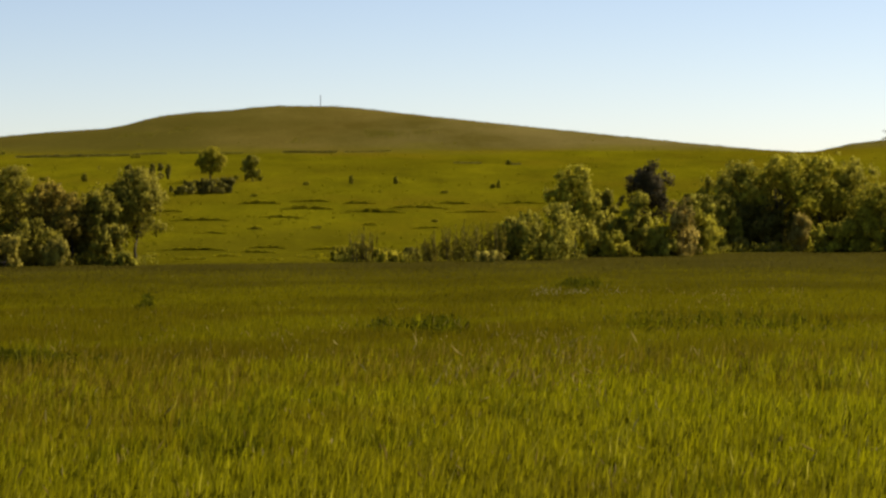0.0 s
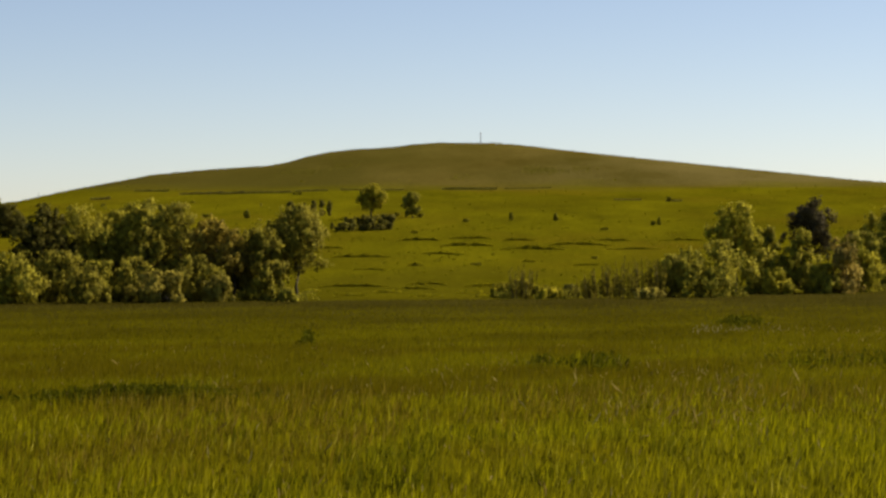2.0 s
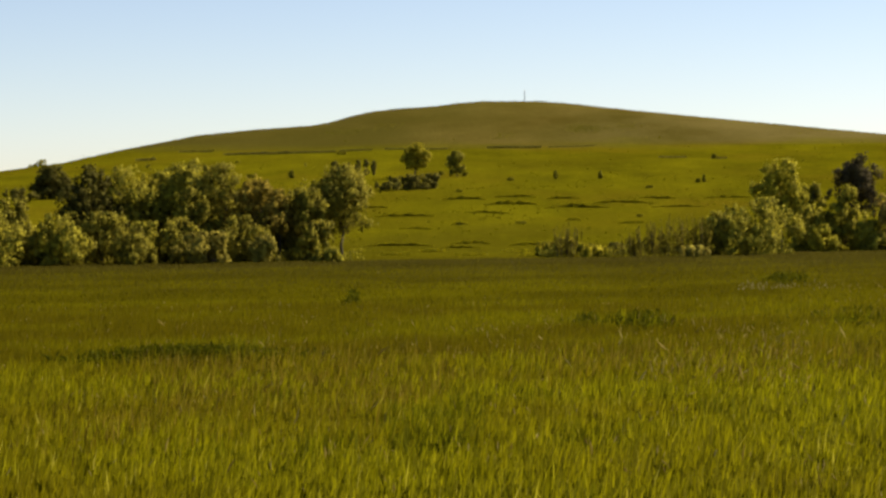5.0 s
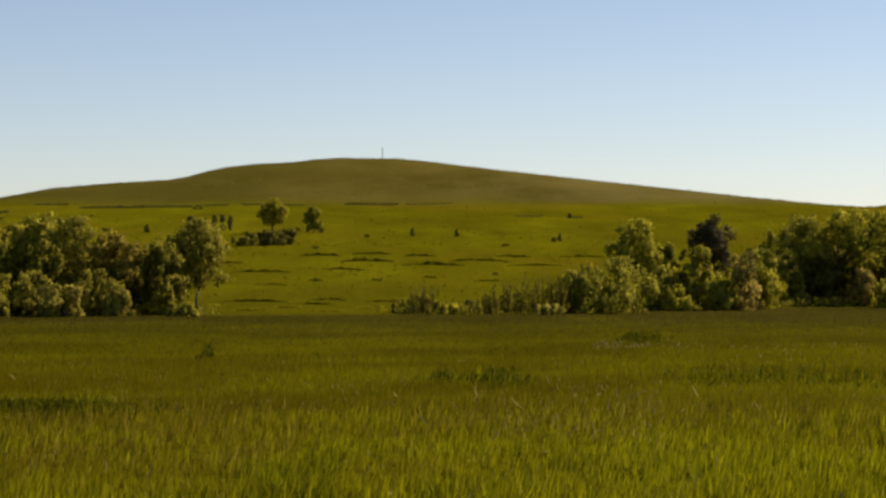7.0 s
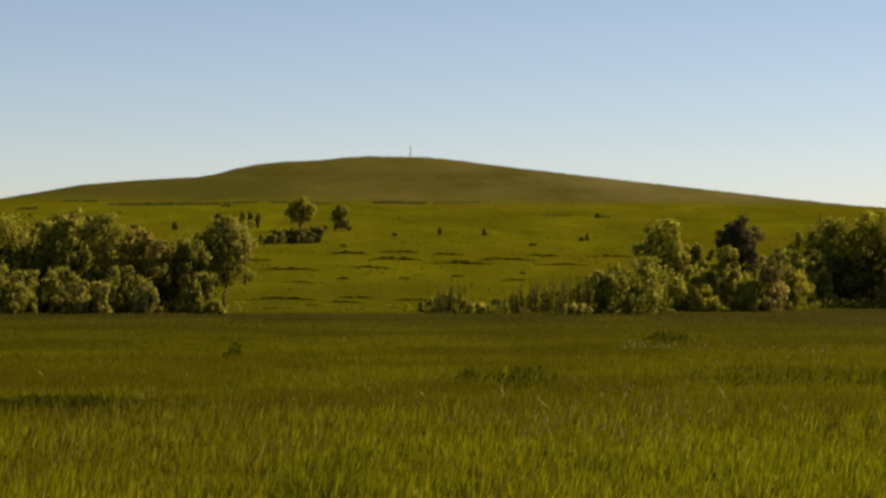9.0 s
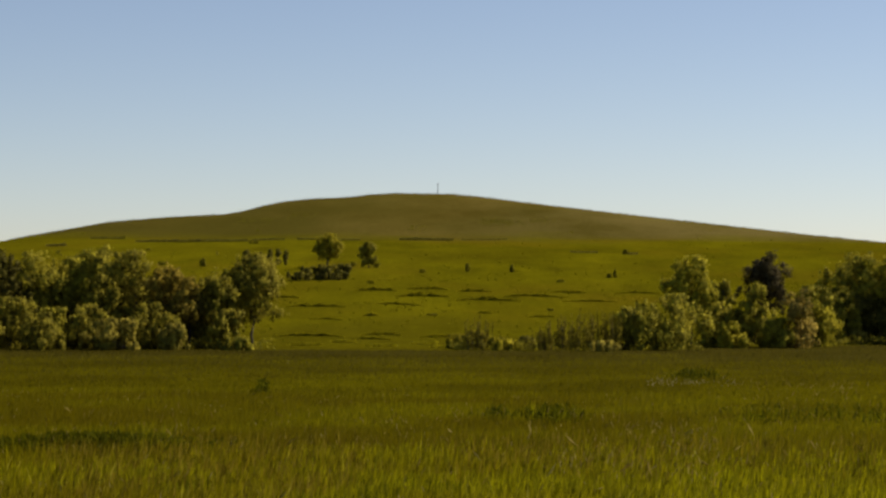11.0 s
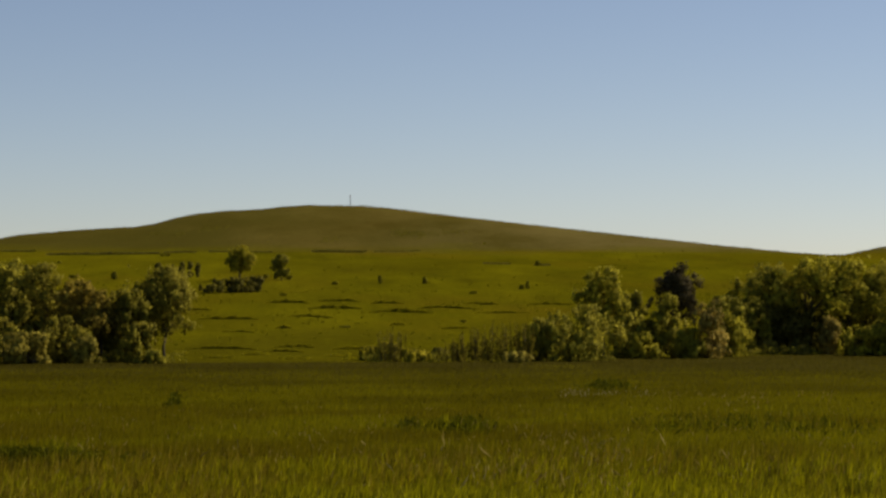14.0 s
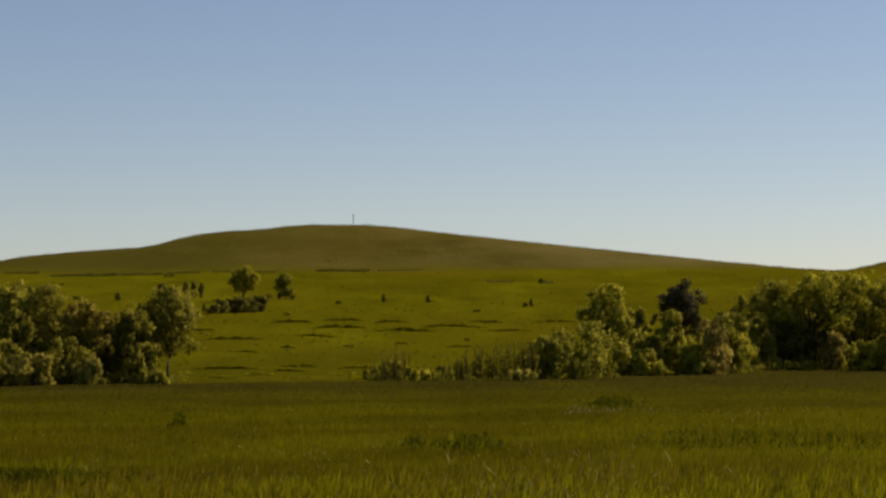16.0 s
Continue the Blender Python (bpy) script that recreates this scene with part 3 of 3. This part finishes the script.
SHADED_BUSHES = [
    (M_PALE, "low pale bush under the tall trees", RIGHT, 9.0, 231, 1.2, 1.4), (M_PALE, "low pale bush under the tall trees", RIGHT, 9.75, 232, 1.4, 0.9),
    (M_PINK, "faded pinkish bush by the creek", RIGHT, 7.51, 215, 2.4, 5.2), (M_OLIVE, "rounded olive bush by the creek", RIGHT, 8.22, 231, 4.2, 5.4),
    (M_GREEN, "bright green bush under the tall trees", RIGHT, 11.1, 232, 4.4, 3.0), (M_PINK, "pale dry bush under the tall trees", RIGHT, 10.42, 233, 1.7, 3.9),
    # the dark bush's leaf colour stands for the hollow's shade
    (M_OLIVE, "small olive bush under the tall trees", RIGHT, 11.71, 233, 2.1, 3.3), (M_DARK, "bush with leaves darkened as shade under the tall trees", RIGHT, 9.62, 241, 6.2, 5.2),
]
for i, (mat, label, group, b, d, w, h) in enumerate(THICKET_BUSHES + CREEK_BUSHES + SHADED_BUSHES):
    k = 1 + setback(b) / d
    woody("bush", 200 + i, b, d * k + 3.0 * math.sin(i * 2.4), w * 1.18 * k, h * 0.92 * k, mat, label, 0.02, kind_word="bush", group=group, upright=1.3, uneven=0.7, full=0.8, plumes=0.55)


def willow_shrub(seed, bearing, d, w, h):
    """A stand of slim upright shoots, clothed in narrow leaves."""
    rng = np.random.default_rng(seed)
    root = new("willow_shrub")
    root.location = on_ground(bearing, d, 0.05)
    n = int(15 * w)
    foot = np.stack([rng.normal(0, w * 0.30, n), rng.normal(0, 0.5, n), np.zeros(n)], 1)
    tall = h * rng.uniform(0.45, 1.08, n) * (1 - 0.25 * (abs(foot[:, 0]) / w))
    tip = foot + np.stack([foot[:, 0] * 0.18 + rng.normal(0, 0.12, n), rng.normal(0, 0.1, n), tall], 1)
    for k in range(6):
        verts, faces = [], []
        tube(verts, faces, [tuple(foot[k]), tuple(foot[k] * 0.5 + tip[k] * 0.5), tuple(tip[k])], [0.04, 0.028, 0.008], 5)
        part("stem", mesh_from("stem", verts, faces, M_BARK, True), root)
    m = 34
    f = rng.uniform(0.12, 1.0, (n, m, 1))
    pts = (foot[:, None] * (1 - f) + tip[:, None] * f + rng.normal(0, 0.10, (n, m, 3)) * (1.15 - f)).reshape(-1, 3)
    part("foliage", leaf_mesh("foliage", rng, pts, np.zeros_like(pts), 0.30, M_REED, 2.8, 0.30), root)
    tagged(root, "slender upright willow shoots by the creek", "shrub", RIGHT)


for i, (b, d, w, h) in enumerate([(1.20, 211, 1.9, 2.8), (1.62, 213, 2.0, 3.3), (2.05, 211, 2.1, 3.7), (2.50, 213, 2.2, 4.2), (2.92, 212, 2.0, 3.6), (-0.5, 211, 1.8, 3.0)]):
    willow_shrub(300 + i, b, d, w, h)

# ---- on the slope ----
SLOPE = "trees on the slope"
woody("tree", 400, -4.28, 421, 5.4, 5.8, M_WILLOW, "lone olive-green tree with short bare trunk on the slope", 0.36, 0.34, 60, 0.06, group=SLOPE, uneven=0.25, full=0.75, lobe=1.0)
woody("tree", 401, -3.26, 429, 2.7, 4.3, M_OLIVE, "small dark-sided tree on the slope", 0.20, 0.32, 80, 0.05, group=SLOPE, full=0.6, uneven=0.2)
woody("tree", 402, -13.36, 364, 5.6, 4.6, M_DEEP, "dark round tree on the grassy slope", 0.0, 0.32, 100, group=SLOPE, full=0.85, uneven=0.1, plumes=0.05)
# the last stands for the round tree's cast shadow, as dark leaves
for i, (b, d, w, h) in enumerate([(-4.98, 378, 4.4, 1.3), (-4.62, 380, 6.4, 2.1), (-4.25, 381, 5.0, 2.3), (-3.95, 384, 3.0, 2.4), (-14.15, 352, 4.6, 2.0)]):
    woody("bush", 410 + i, b, d, w, h, M_DARK, "dark dense leaf mass beside a tree on the slope", 0.02, 0.30, 40, kind_word="bush", group=SLOPE, full=0.6, uneven=0.6)
for i, (b, d, w, h) in enumerate([(-6.26, 442, 2.0, 2.4), (-5.95, 437, 1.1, 2.3), (-5.72, 437, 0.9, 2.6), (-5.52, 438, 0.8, 2.7), (-5.32, 440, 0.9, 2.6)]):
    woody("juniper", 420 + i, b, d, w, h, M_DARK, "dark upright juniper in a row on the slope", 0.02, 0.30, 30, kind_word="shrub", group="row of junipers", upright=1.4, full=0.9, lobe=0.75, plumes=0.6)
SHRUBS = [(-1.91, 411, 1.6, 1.2), (1.56, 379, 2.4, 0.8), (-6.10, 554, 3.8, 1.9), (-7.41, 426, 0.9, 1.6), (-8.41, 431, 1.7, 1.3), (-3.04, 430, 0.9, 1.6),
          (-3.64, 435, 1.0, 1.5), (1.33, 305, 0.7, 0.7), (-3.18, 371, 1.5, 0.8), (-3.17, 291, 1.3, 0.6), (-1.65, 295, 2.3, 0.6), (-5.09, 378, 1.5, 0.9),
          (-9.36, 585, 1.4, 1.3), (-8.75, 506, 1.0, 0.8)]
for i, (b, d, w, h) in enumerate(SHRUBS):
    woody("small_shrub", 440 + i, b, d, w * 0.5, h * 0.48, M_SCRUB, "small shrub standing alone on the grassy slope", 0.0, 0.26, 9, kind_word="shrub", group="scattered shrubs", full=1.0)


for i, (b, d, w, h) in enumerate([(-0.76, 416, 0.42, 1.35), (0.35, 413, 0.42, 1.3), (2.93, 396, 0.40, 1.25), (2.78, 396, 0.35, 0.7), (3.19, 499, 0.7, 1.0), (-7.4, 426, 0.45, 1.4)]):
    woody("juniper", 432 + i, b, d, w, h, M_SCRUB, "small slender juniper standing alone on the slope", 0.0, 0.22, 16, kind_word="shrub", group="scattered junipers", upright=1.4, full=0.9, plumes=0.6)


def crest_distance(bearing):
    ds = np.arange(300, 1100, 4.0)
    return float(ds[np.argmax((land(np.full_like(ds, bearing), ds) - EYE.z) / ds)])


for i, (b, w, h) in enumerate([(12.62, 7.0, 1.3), (-13.60, 3.8, 2.5), (-13.84, 2.2, 1.3)]):
    woody("tree", 470 + i, b, crest_distance(b), w, h, M_OLIVE, "small tree against the sky on the hill's crest", 0.03, 0.4, 12, full=0.9, plumes=0.6, group="trees on the crest", sink=0.3)


woody("tree", 478, 12.66, crest_distance(12.66), 8.0, 3.9, M_DEAD, "sparse grey tree with a flat crown on the hill's crest", 0.66, 0.36, 7, 0.05, full=0.5, uneven=0.3, group="trees on the crest", sink=0.3)


def step_line(s, seed, w):
    """How far uphill the brow of a slumped step bows, along its length from -1 to 1."""
    return 0.22 * w * (1 - s * s) + 1.6 * noise.noise(Vector((s * 1.3, seed, 5))) + 0.5 * noise.noise(Vector((s * 5, seed, 9)))


def earth_bank(seed, bearing, d, w, h):
    """A slumped grassy step: steep face downhill, back merging with the slope."""
    rng = np.random.default_rng(seed)
    n = 28
    verts, faces = [], []
    x0, y0 = spot(bearing, d)
    prof = [(-0.5, -0.35), (-0.35, 0.1), (-0.18, 0.75), (0.0, 1.0), (0.5, 1.05), (1.4, 0.7), (3.0, -0.3)]
    for i in range(n):
        s = i / (n - 1) * 2 - 1
        env = max(1 - abs(s) ** 2.5, 0) * (0.75 + 0.7 * noise.noise(Vector((s * 4, seed, 0))))
        dy = step_line(s, seed, w)
        for py, pz in prof:
            x, y = x0 + s * w / 2, y0 + dy + py * h * 1.6
            verts.append((x, y, ground_z(x, y) + (pz * h * env if pz > 0 else pz * 0.3)))
    m = len(prof)
    for i in range(n - 1):
        for k in range(m - 1):
            a = i * m + k
            faces.append((a, a + m, a + m + 1, a + 1))
    ob = new("earth_bank", mesh_from("earth_bank", verts, faces, M_GROUND, True))
    # leaves added over the steep face to stand for its shade
    k = int(190 * w)
    s = rng.uniform(-1, 1, k)
    env = np.array([max(1 - abs(v) ** 2.5, 0) * (0.75 + 0.7 * noise.noise(Vector((v * 4, seed, 0)))) for v in s])
    dy = np.array([step_line(v, seed, w) for v in s])
    x, y = x0 + s * w / 2, y0 + dy - h * 1.6 * rng.uniform(0.0, 0.5, k)
    z = np.array([ground_z(p, q) for p, q in zip(x, y)]) + rng.uniform(0.0, 0.9, k) * h * env
    scrub = new("bank_shade_scrub", leaf_mesh("bank_shade_scrub", rng, np.stack([x, y, z], 1), np.zeros((k, 3)), 0.22, M_BANK, 0.3))
    tagged(scrub, "rough grass added to stand for shade on the slumped step's face", "scrub", "scrub on the slumped steps", "stuff")
    tagged(ob, "slumped grassy earth step on the slope", "bank", "slumped steps", "structure")


for i, (b, d, w, h) in enumerate([(-3.08, 351, 6.5, 0.52), (-1.9, 334, 7.4, 0.66), (-1.78, 357, 6.2, 0.46), (-4.58, 308, 7.5, 0.46), (-2.50, 316, 5.8, 0.36), (-0.58, 350, 4.9, 0.42),
                                  (-0.23, 324, 8.6, 0.62), (0.92, 336, 8.5, 0.44), (1.76, 350, 5.2, 0.44), (2.30, 324, 7.4, 0.30), (3.50, 348, 6.6, 0.34), (1.11, 292, 3.3, 0.30),
                                  (-0.33, 298, 1.9, 0.30), (-3.19, 291, 1.8, 0.42), (-4.76, 252, 7.3, 0.36), (-2.91, 256, 4.2, 0.32), (-1.5, 252, 3.6, 0.32), (-3.2, 246, 4.2, 0.26),
                                  (-5.3, 330, 3.4, 0.30), (-4.3, 285, 4.0, 0.26)]):
    earth_bank(500 + i, b, d, w * 1.1, h * 1.12)


def leaf_row(seed, b0, d0, b1, d1, h, thick=240, material=M_DARK, label="low dark leafy strip along the hill's bench", group="scrub along the bench", loose=0.6):
    """A low strip of leaves: scrub, rank grass, or the bench's dark line."""
    rng = np.random.default_rng(seed)
    (x0, y0), (x1, y1) = spot(b0, d0), spot(b1, d1)
    w = math.hypot(x1 - x0, y1 - y0)
    n = int(thick * w)
    along = rng.uniform(0, 1, n)
    gap = np.array([noise.noise(Vector((q * w / 4.5, seed, 2))) for q in along])
    along = along[(gap > -0.55) & (rng.uniform(size=n) < np.minimum(along, 1 - along) * 6 + 0.15)]
    n = len(along)
    x = x0 + along * (x1 - x0)
    y = y0 + along * (y1 - y0) + rng.normal(0, loose, n) + np.sin((x - x0) * 0.25 + seed) * 1.2
    top = np.array([h * (0.55 + 0.6 * abs(noise.noise(Vector((p / 2.5, seed, 0))))) for p in x])
    z = np.array([ground_z(p, q) for p, q in zip(x, y)]) + rng.uniform(0, 1, n) * top
    ob = new("leaf_row", leaf_mesh("leaf_row", rng, np.stack([x, y, z], 1), np.zeros((n, 3)), 0.30, material, 0.5))
    tagged(ob, label, "scrub", group, "stuff")


# dark leaves laid along the edge of the bench
for i, row in enumerate([(-9.1, 555, -7.25, 566, 0.75), (-7.3, 566, -6.25, 571, 0.7), (-6.2, 572, -5.35, 582, 0.55), (-5.05, 586, -4.4, 584, 0.5), (-4.1, 584, -3.45, 584, 0.4),
                         (-2.5, 586, -1.12, 585, 0.75), (-0.95, 587, 0.25, 595, 0.3, 110), (-11.3, 522, -10.8, 526, 0.7), (-10.2, 580, -9.35, 582, 0.5, 130), (1.8, 509, 2.5, 509, 0.4, 120), (3.1, 501, 3.5, 501, 0.4, 120)]):
    leaf_row(560 + i, *row)
for i, row in enumerate([(-5.95, 243, -5.35, 244, 0.34), (-5.2, 226, -4.4, 224, 0.30), (-4.2, 238, -3.5, 239, 0.28), (-3.3, 222, -2.5, 220, 0.30), (-2.2, 232, -1.5, 233, 0.32), (-1.7, 218, -1.0, 217, 0.26)]):
    leaf_row(575 + i, *row, 130, M_BANK, "low strip of rank grass at the foot of the slope", "rank grass at the slope's foot")


for i, row in enumerate([(-6.56, 664, -5.58, 662, 0.30), (-2.39, 636, -1.79, 636, 0.40), (-0.39, 661, 0.74, 662, 0.25), (-0.50, 670, 0.35, 669, 0.25), (-5.29, 688, -4.59, 688, 0.25), (0.73, 671, 1.44, 670, 0.25)]):
    leaf_row(584 + i, *row, 30, M_SCRUB, "faint patch of low scrub on the upper hill", "scrub patches on the upper hill", 9.0)


def crest_grass(seed, count):
    """Rough uncut grass standing along the brow of the hill."""
    rng = np.random.default_rng(seed)
    steps = np.arange(-14.0, 13.5, 0.25)
    line = np.array([crest_distance(v) for v in steps])
    a = rng.uniform(-13.9, 13.2, count)
    d = np.interp(a, steps, line) + rng.normal(0, 5.0, count)
    lump = np.array([noise.noise(Vector((v * 3.0, seed, 0))) + 0.5 * noise.noise(Vector((v * 11.0, seed, 3))) for v in a])
    tall = 0.22 + 0.34 * np.clip(lump + 0.25, 0, 1)
    x, y = d * np.sin(np.radians(a)), d * np.cos(np.radians(a))
    z = np.array([ground_z(p, q) for p, q in zip(x, y)]) + rng.uniform(0, 1, count) * tall
    ob = new("crest_grass", leaf_mesh("crest_grass", rng, np.stack([x, y, z], 1), np.zeros((count, 3)), 0.34, M_SCRUB, 1.4, 0.5))
    tagged(ob, "rough dark grass along the brow of the hill", "grass", kind="stuff")


crest_grass(590, 14000)


def pole(bearing, height, thick, label, category, mat):
    d = crest_distance(bearing)
    root = new("hilltop_pole" if height > 4 else "fence_post")
    root.location = on_ground(bearing, d, 0.3)
    verts, faces = [], []
    tube(verts, faces, [(0, 0, 0), (0, 0, height * 0.6), (0.02, 0, height + 0.3)], [thick, thick * 0.9, thick * 0.75], 8)
    part("post", mesh_from("post", verts, faces, mat, True), root)
    verts, faces = [], []
    tube(verts, faces, [(-thick * 2, 0, height * 0.92), (thick * 2, 0, height * 0.92)], [thick * 0.5, thick * 0.5], 6)
    part("crossbar", mesh_from("crossbar", verts, faces, mat, True), root)
    tagged(root, label, category)


pole(-1.523, 4.6, 0.16, "thin pale grey pole standing on the hill's crest", "pole", M_STEEL)
pole(-12.54, 1.7, 0.10, "small grey post on the distant skyline", "post", M_WOOD)


# ---- tufts, weeds and seed heads ----


def meadow_tufts(seed, count, near, far, size, label):
    rng = np.random.default_rng(seed)
    a, d = rng.uniform(-16, 16, count), np.sqrt(rng.uniform(near * near, far * far, count))
    x, y = d * np.sin(np.radians(a)), d * np.cos(np.radians(a))
    thick = np.array([noise.noise(Vector((p / 22, q / 22, seed))) for p, q in zip(x, y)]) + rng.normal(0, 0.18, count)
    keep = thick > 0.05
    x, y = x[keep], y[keep]
    n = len(x)
    z = np.array([ground_z(p, q) for p, q in zip(x, y)])
    k = 5
    c = np.repeat(np.stack([x, y, z + size * 0.22], 1), k, 0) + rng.normal(0, size * 0.35, (n * k, 3)) * [1.3, 1.0, 0.35]
    ob = new("meadow_tufts", leaf_mesh("meadow_tufts", rng, c, np.zeros_like(c), size, M_TUFT, 1.2, 0.5))
    tagged(ob, label, "grass", kind="stuff")


meadow_tufts(601, 1900, 236, 420, 0.34, "rough grass tufts on the lower slope")
meadow_tufts(602, 300, 420, 640, 0.45, "rough grass tufts on the upper slope")


def weed_patch(seed, b0, b1, d0, d1, tall, count, material, label):
    """A stand of broad-leaved weeds in the grass."""
    rng = np.random.default_rng(seed)
    u, v = rng.normal(0, 0.50, count), rng.normal(0, 0.40, count)
    a, d = (b0 + b1) / 2 + u * (b1 - b0) / 2, (d0 + d1) / 2 + v * (d1 - d0) / 2
    x, y = d * np.sin(np.radians(a)), d * np.cos(np.radians(a))
    z = tall * rng.uniform(0.25, 1.05, count) * (1 - 0.25 * np.clip(u * u + v * v, 0, 1))
    ob = new("weed_patch", leaf_mesh("weed_patch", rng, np.stack([x, y, z], 1), np.zeros((count, 3)), 0.34, material, 1.6, 0.26))
    tagged(ob, label, "weeds", "weed patches in the field", "stuff")


for i, (b0, b1, d0, d1, tall, count) in enumerate([(-12.5, -7.7, 75, 80, 0.62, 3600), (0.6, 2.2, 90, 103, 0.62, 260),
                                                   (-0.6, 0.5, 93, 100, 0.56, 120), (4.8, 12.0, 90, 110, 0.52, 520), (4.3, 5.5, 140, 152, 0.6, 300), (-6.1, -5.7, 116, 126, 0.75, 90)]):
    weed_patch(620 + i, b0, b1, d0, d1, tall, count, M_WEED, "darker green broad-leaved weeds standing in the grass")

RANK = "patch of taller dark green grass in the field"
for i, (b0, b1, d0, d1, count, tall) in enumerate([(-5.0, -2.9, 46, 57, 5200, 0.70), (-10.6, -8.2, 77, 81, 1500, 0.66), (0.7, 2.1, 91, 101, 320, 0.66),
                                                   (6.0, 10.8, 94, 104, 520, 0.58), (-7.4, -6.4, 44, 49, 400, 0.7), (3.0, 4.2, 52, 58, 500, 0.72)]):
    blades("rank_grass", 670 + i, count, d0, d1, tall, 0.055, M_RANK, RANK, spread=(b0, b1), clump=16, loose=0.16, even=0.5, fade=3)
tuft_rng = np.random.default_rng(690)
for i in range(22):
    b, d = tuft_rng.uniform(-13.5, 13.0), tuft_rng.uniform(38, 68)
    blades("rank_grass", 700 + i, int(tuft_rng.uniform(110, 330)), d, d + 2.6, 0.62, 0.050, M_RANK, RANK, spread=(b - 20 / d, b + 20 / d), clump=18, loose=0.30, even=0.5, fade=1)


def seed_heads(seed, count, near, far, spread, size, material=M_SEED):
    """Pale spindle-shaped grass heads over the blades."""
    rng = np.random.default_rng(seed)
    a, d = rng.uniform(*spread, count), np.sqrt(rng.uniform(near * near, far * far, count))
    thick = np.array([noise.noise(Vector((p / 1.5, q / 7, seed))) for p, q in zip(a, d)]) + rng.normal(0, 0.25, count)
    a, d = a[thick > 0.1], d[thick > 0.1]
    n = len(a)
    c = np.stack([d * np.sin(np.radians(a)), d * np.cos(np.radians(a)), rng.uniform(0.55, 0.85, n)], 1)
    ob = new("seed_heads", leaf_mesh("seed_heads", rng, c, np.zeros((n, 3)), size, material, 2.6, 0.22))
    tagged(ob, "pale tan seed heads above the field grass", "grass", kind="stuff")


seed_heads(640, 2600, 36, 110, (-15, 15), 0.15)
seed_heads(641, 240, 121, 129, (3.7, 6.0), 0.20, M_PLUME)
seed_heads(644, 90, 149, 156, (-5.6, -4.8), 0.20, M_PLUME)
seed_heads(643, 260, 110, 126, (6.0, 10.5), 0.20)
seed_heads(642, 620, 60, 84, (1.5, 5.5), 0.20)


def dry_stalks(seed, count, spread, near, far, size, material, label):
    """Single pale bent stalks standing over the grass."""
    rng = np.random.default_rng(seed)
    a, d = rng.uniform(*spread, count), np.sqrt(rng.uniform(near ** 2, far ** 2, count))
    c = np.stack([d * np.sin(np.radians(a)), d * np.cos(np.radians(a)), rng.uniform(0.55, 0.85, count)], 1)
    ob = new("dry_stalks", leaf_mesh("dry_stalks", rng, c, np.tile([0.35, 0.0, 0.0], (count, 1)), size, material, 2.4, 0.10))
    tagged(ob, label, "grass", kind="stuff")


dry_stalks(660, 170, (-13, 14), 38, 95, 0.32, M_SEED, "scattered pale dry stalks over the grass")
dry_stalks(661, 18, (0.6, 6.5), 56, 84, 0.46, M_SEED, "tall pale grass plumes leaning over the field")
dry_stalks(662, 10, (-11.5, -1.0), 42, 76, 0.42, M_SEED, "tall pale grass plumes leaning over the field")


def creek_fringe(seed, b0, b1, back, count):
    """Tall rank grass and low sprouts along the foot of the bushes."""
    rng = np.random.default_rng(seed)
    a = rng.uniform(b0, b1, count)
    d = field_edge(a) + back + rng.normal(0, 1.2, count)
    top = np.array([0.5 + 0.9 * max(noise.noise(Vector((v * 2.2, seed, 0))) + 0.35, 0.05) for v in a])
    c = np.stack([d * np.sin(np.radians(a)), d * np.cos(np.radians(a)), rng.uniform(0.0, 1.0, count) * top + 0.05], 1)
    ob = new("creek_fringe", leaf_mesh("creek_fringe", rng, c, np.zeros((count, 3)), 0.30, M_OLIVE, 1.6, 0.35))
    tagged(ob, "rank yellow-green growth along the foot of the bushes", "grass", kind="stuff")


creek_fringe(680, -17, -5.6, 4.0, 2000)
creek_fringe(681, -1.2, 16, 5.0, 3800)
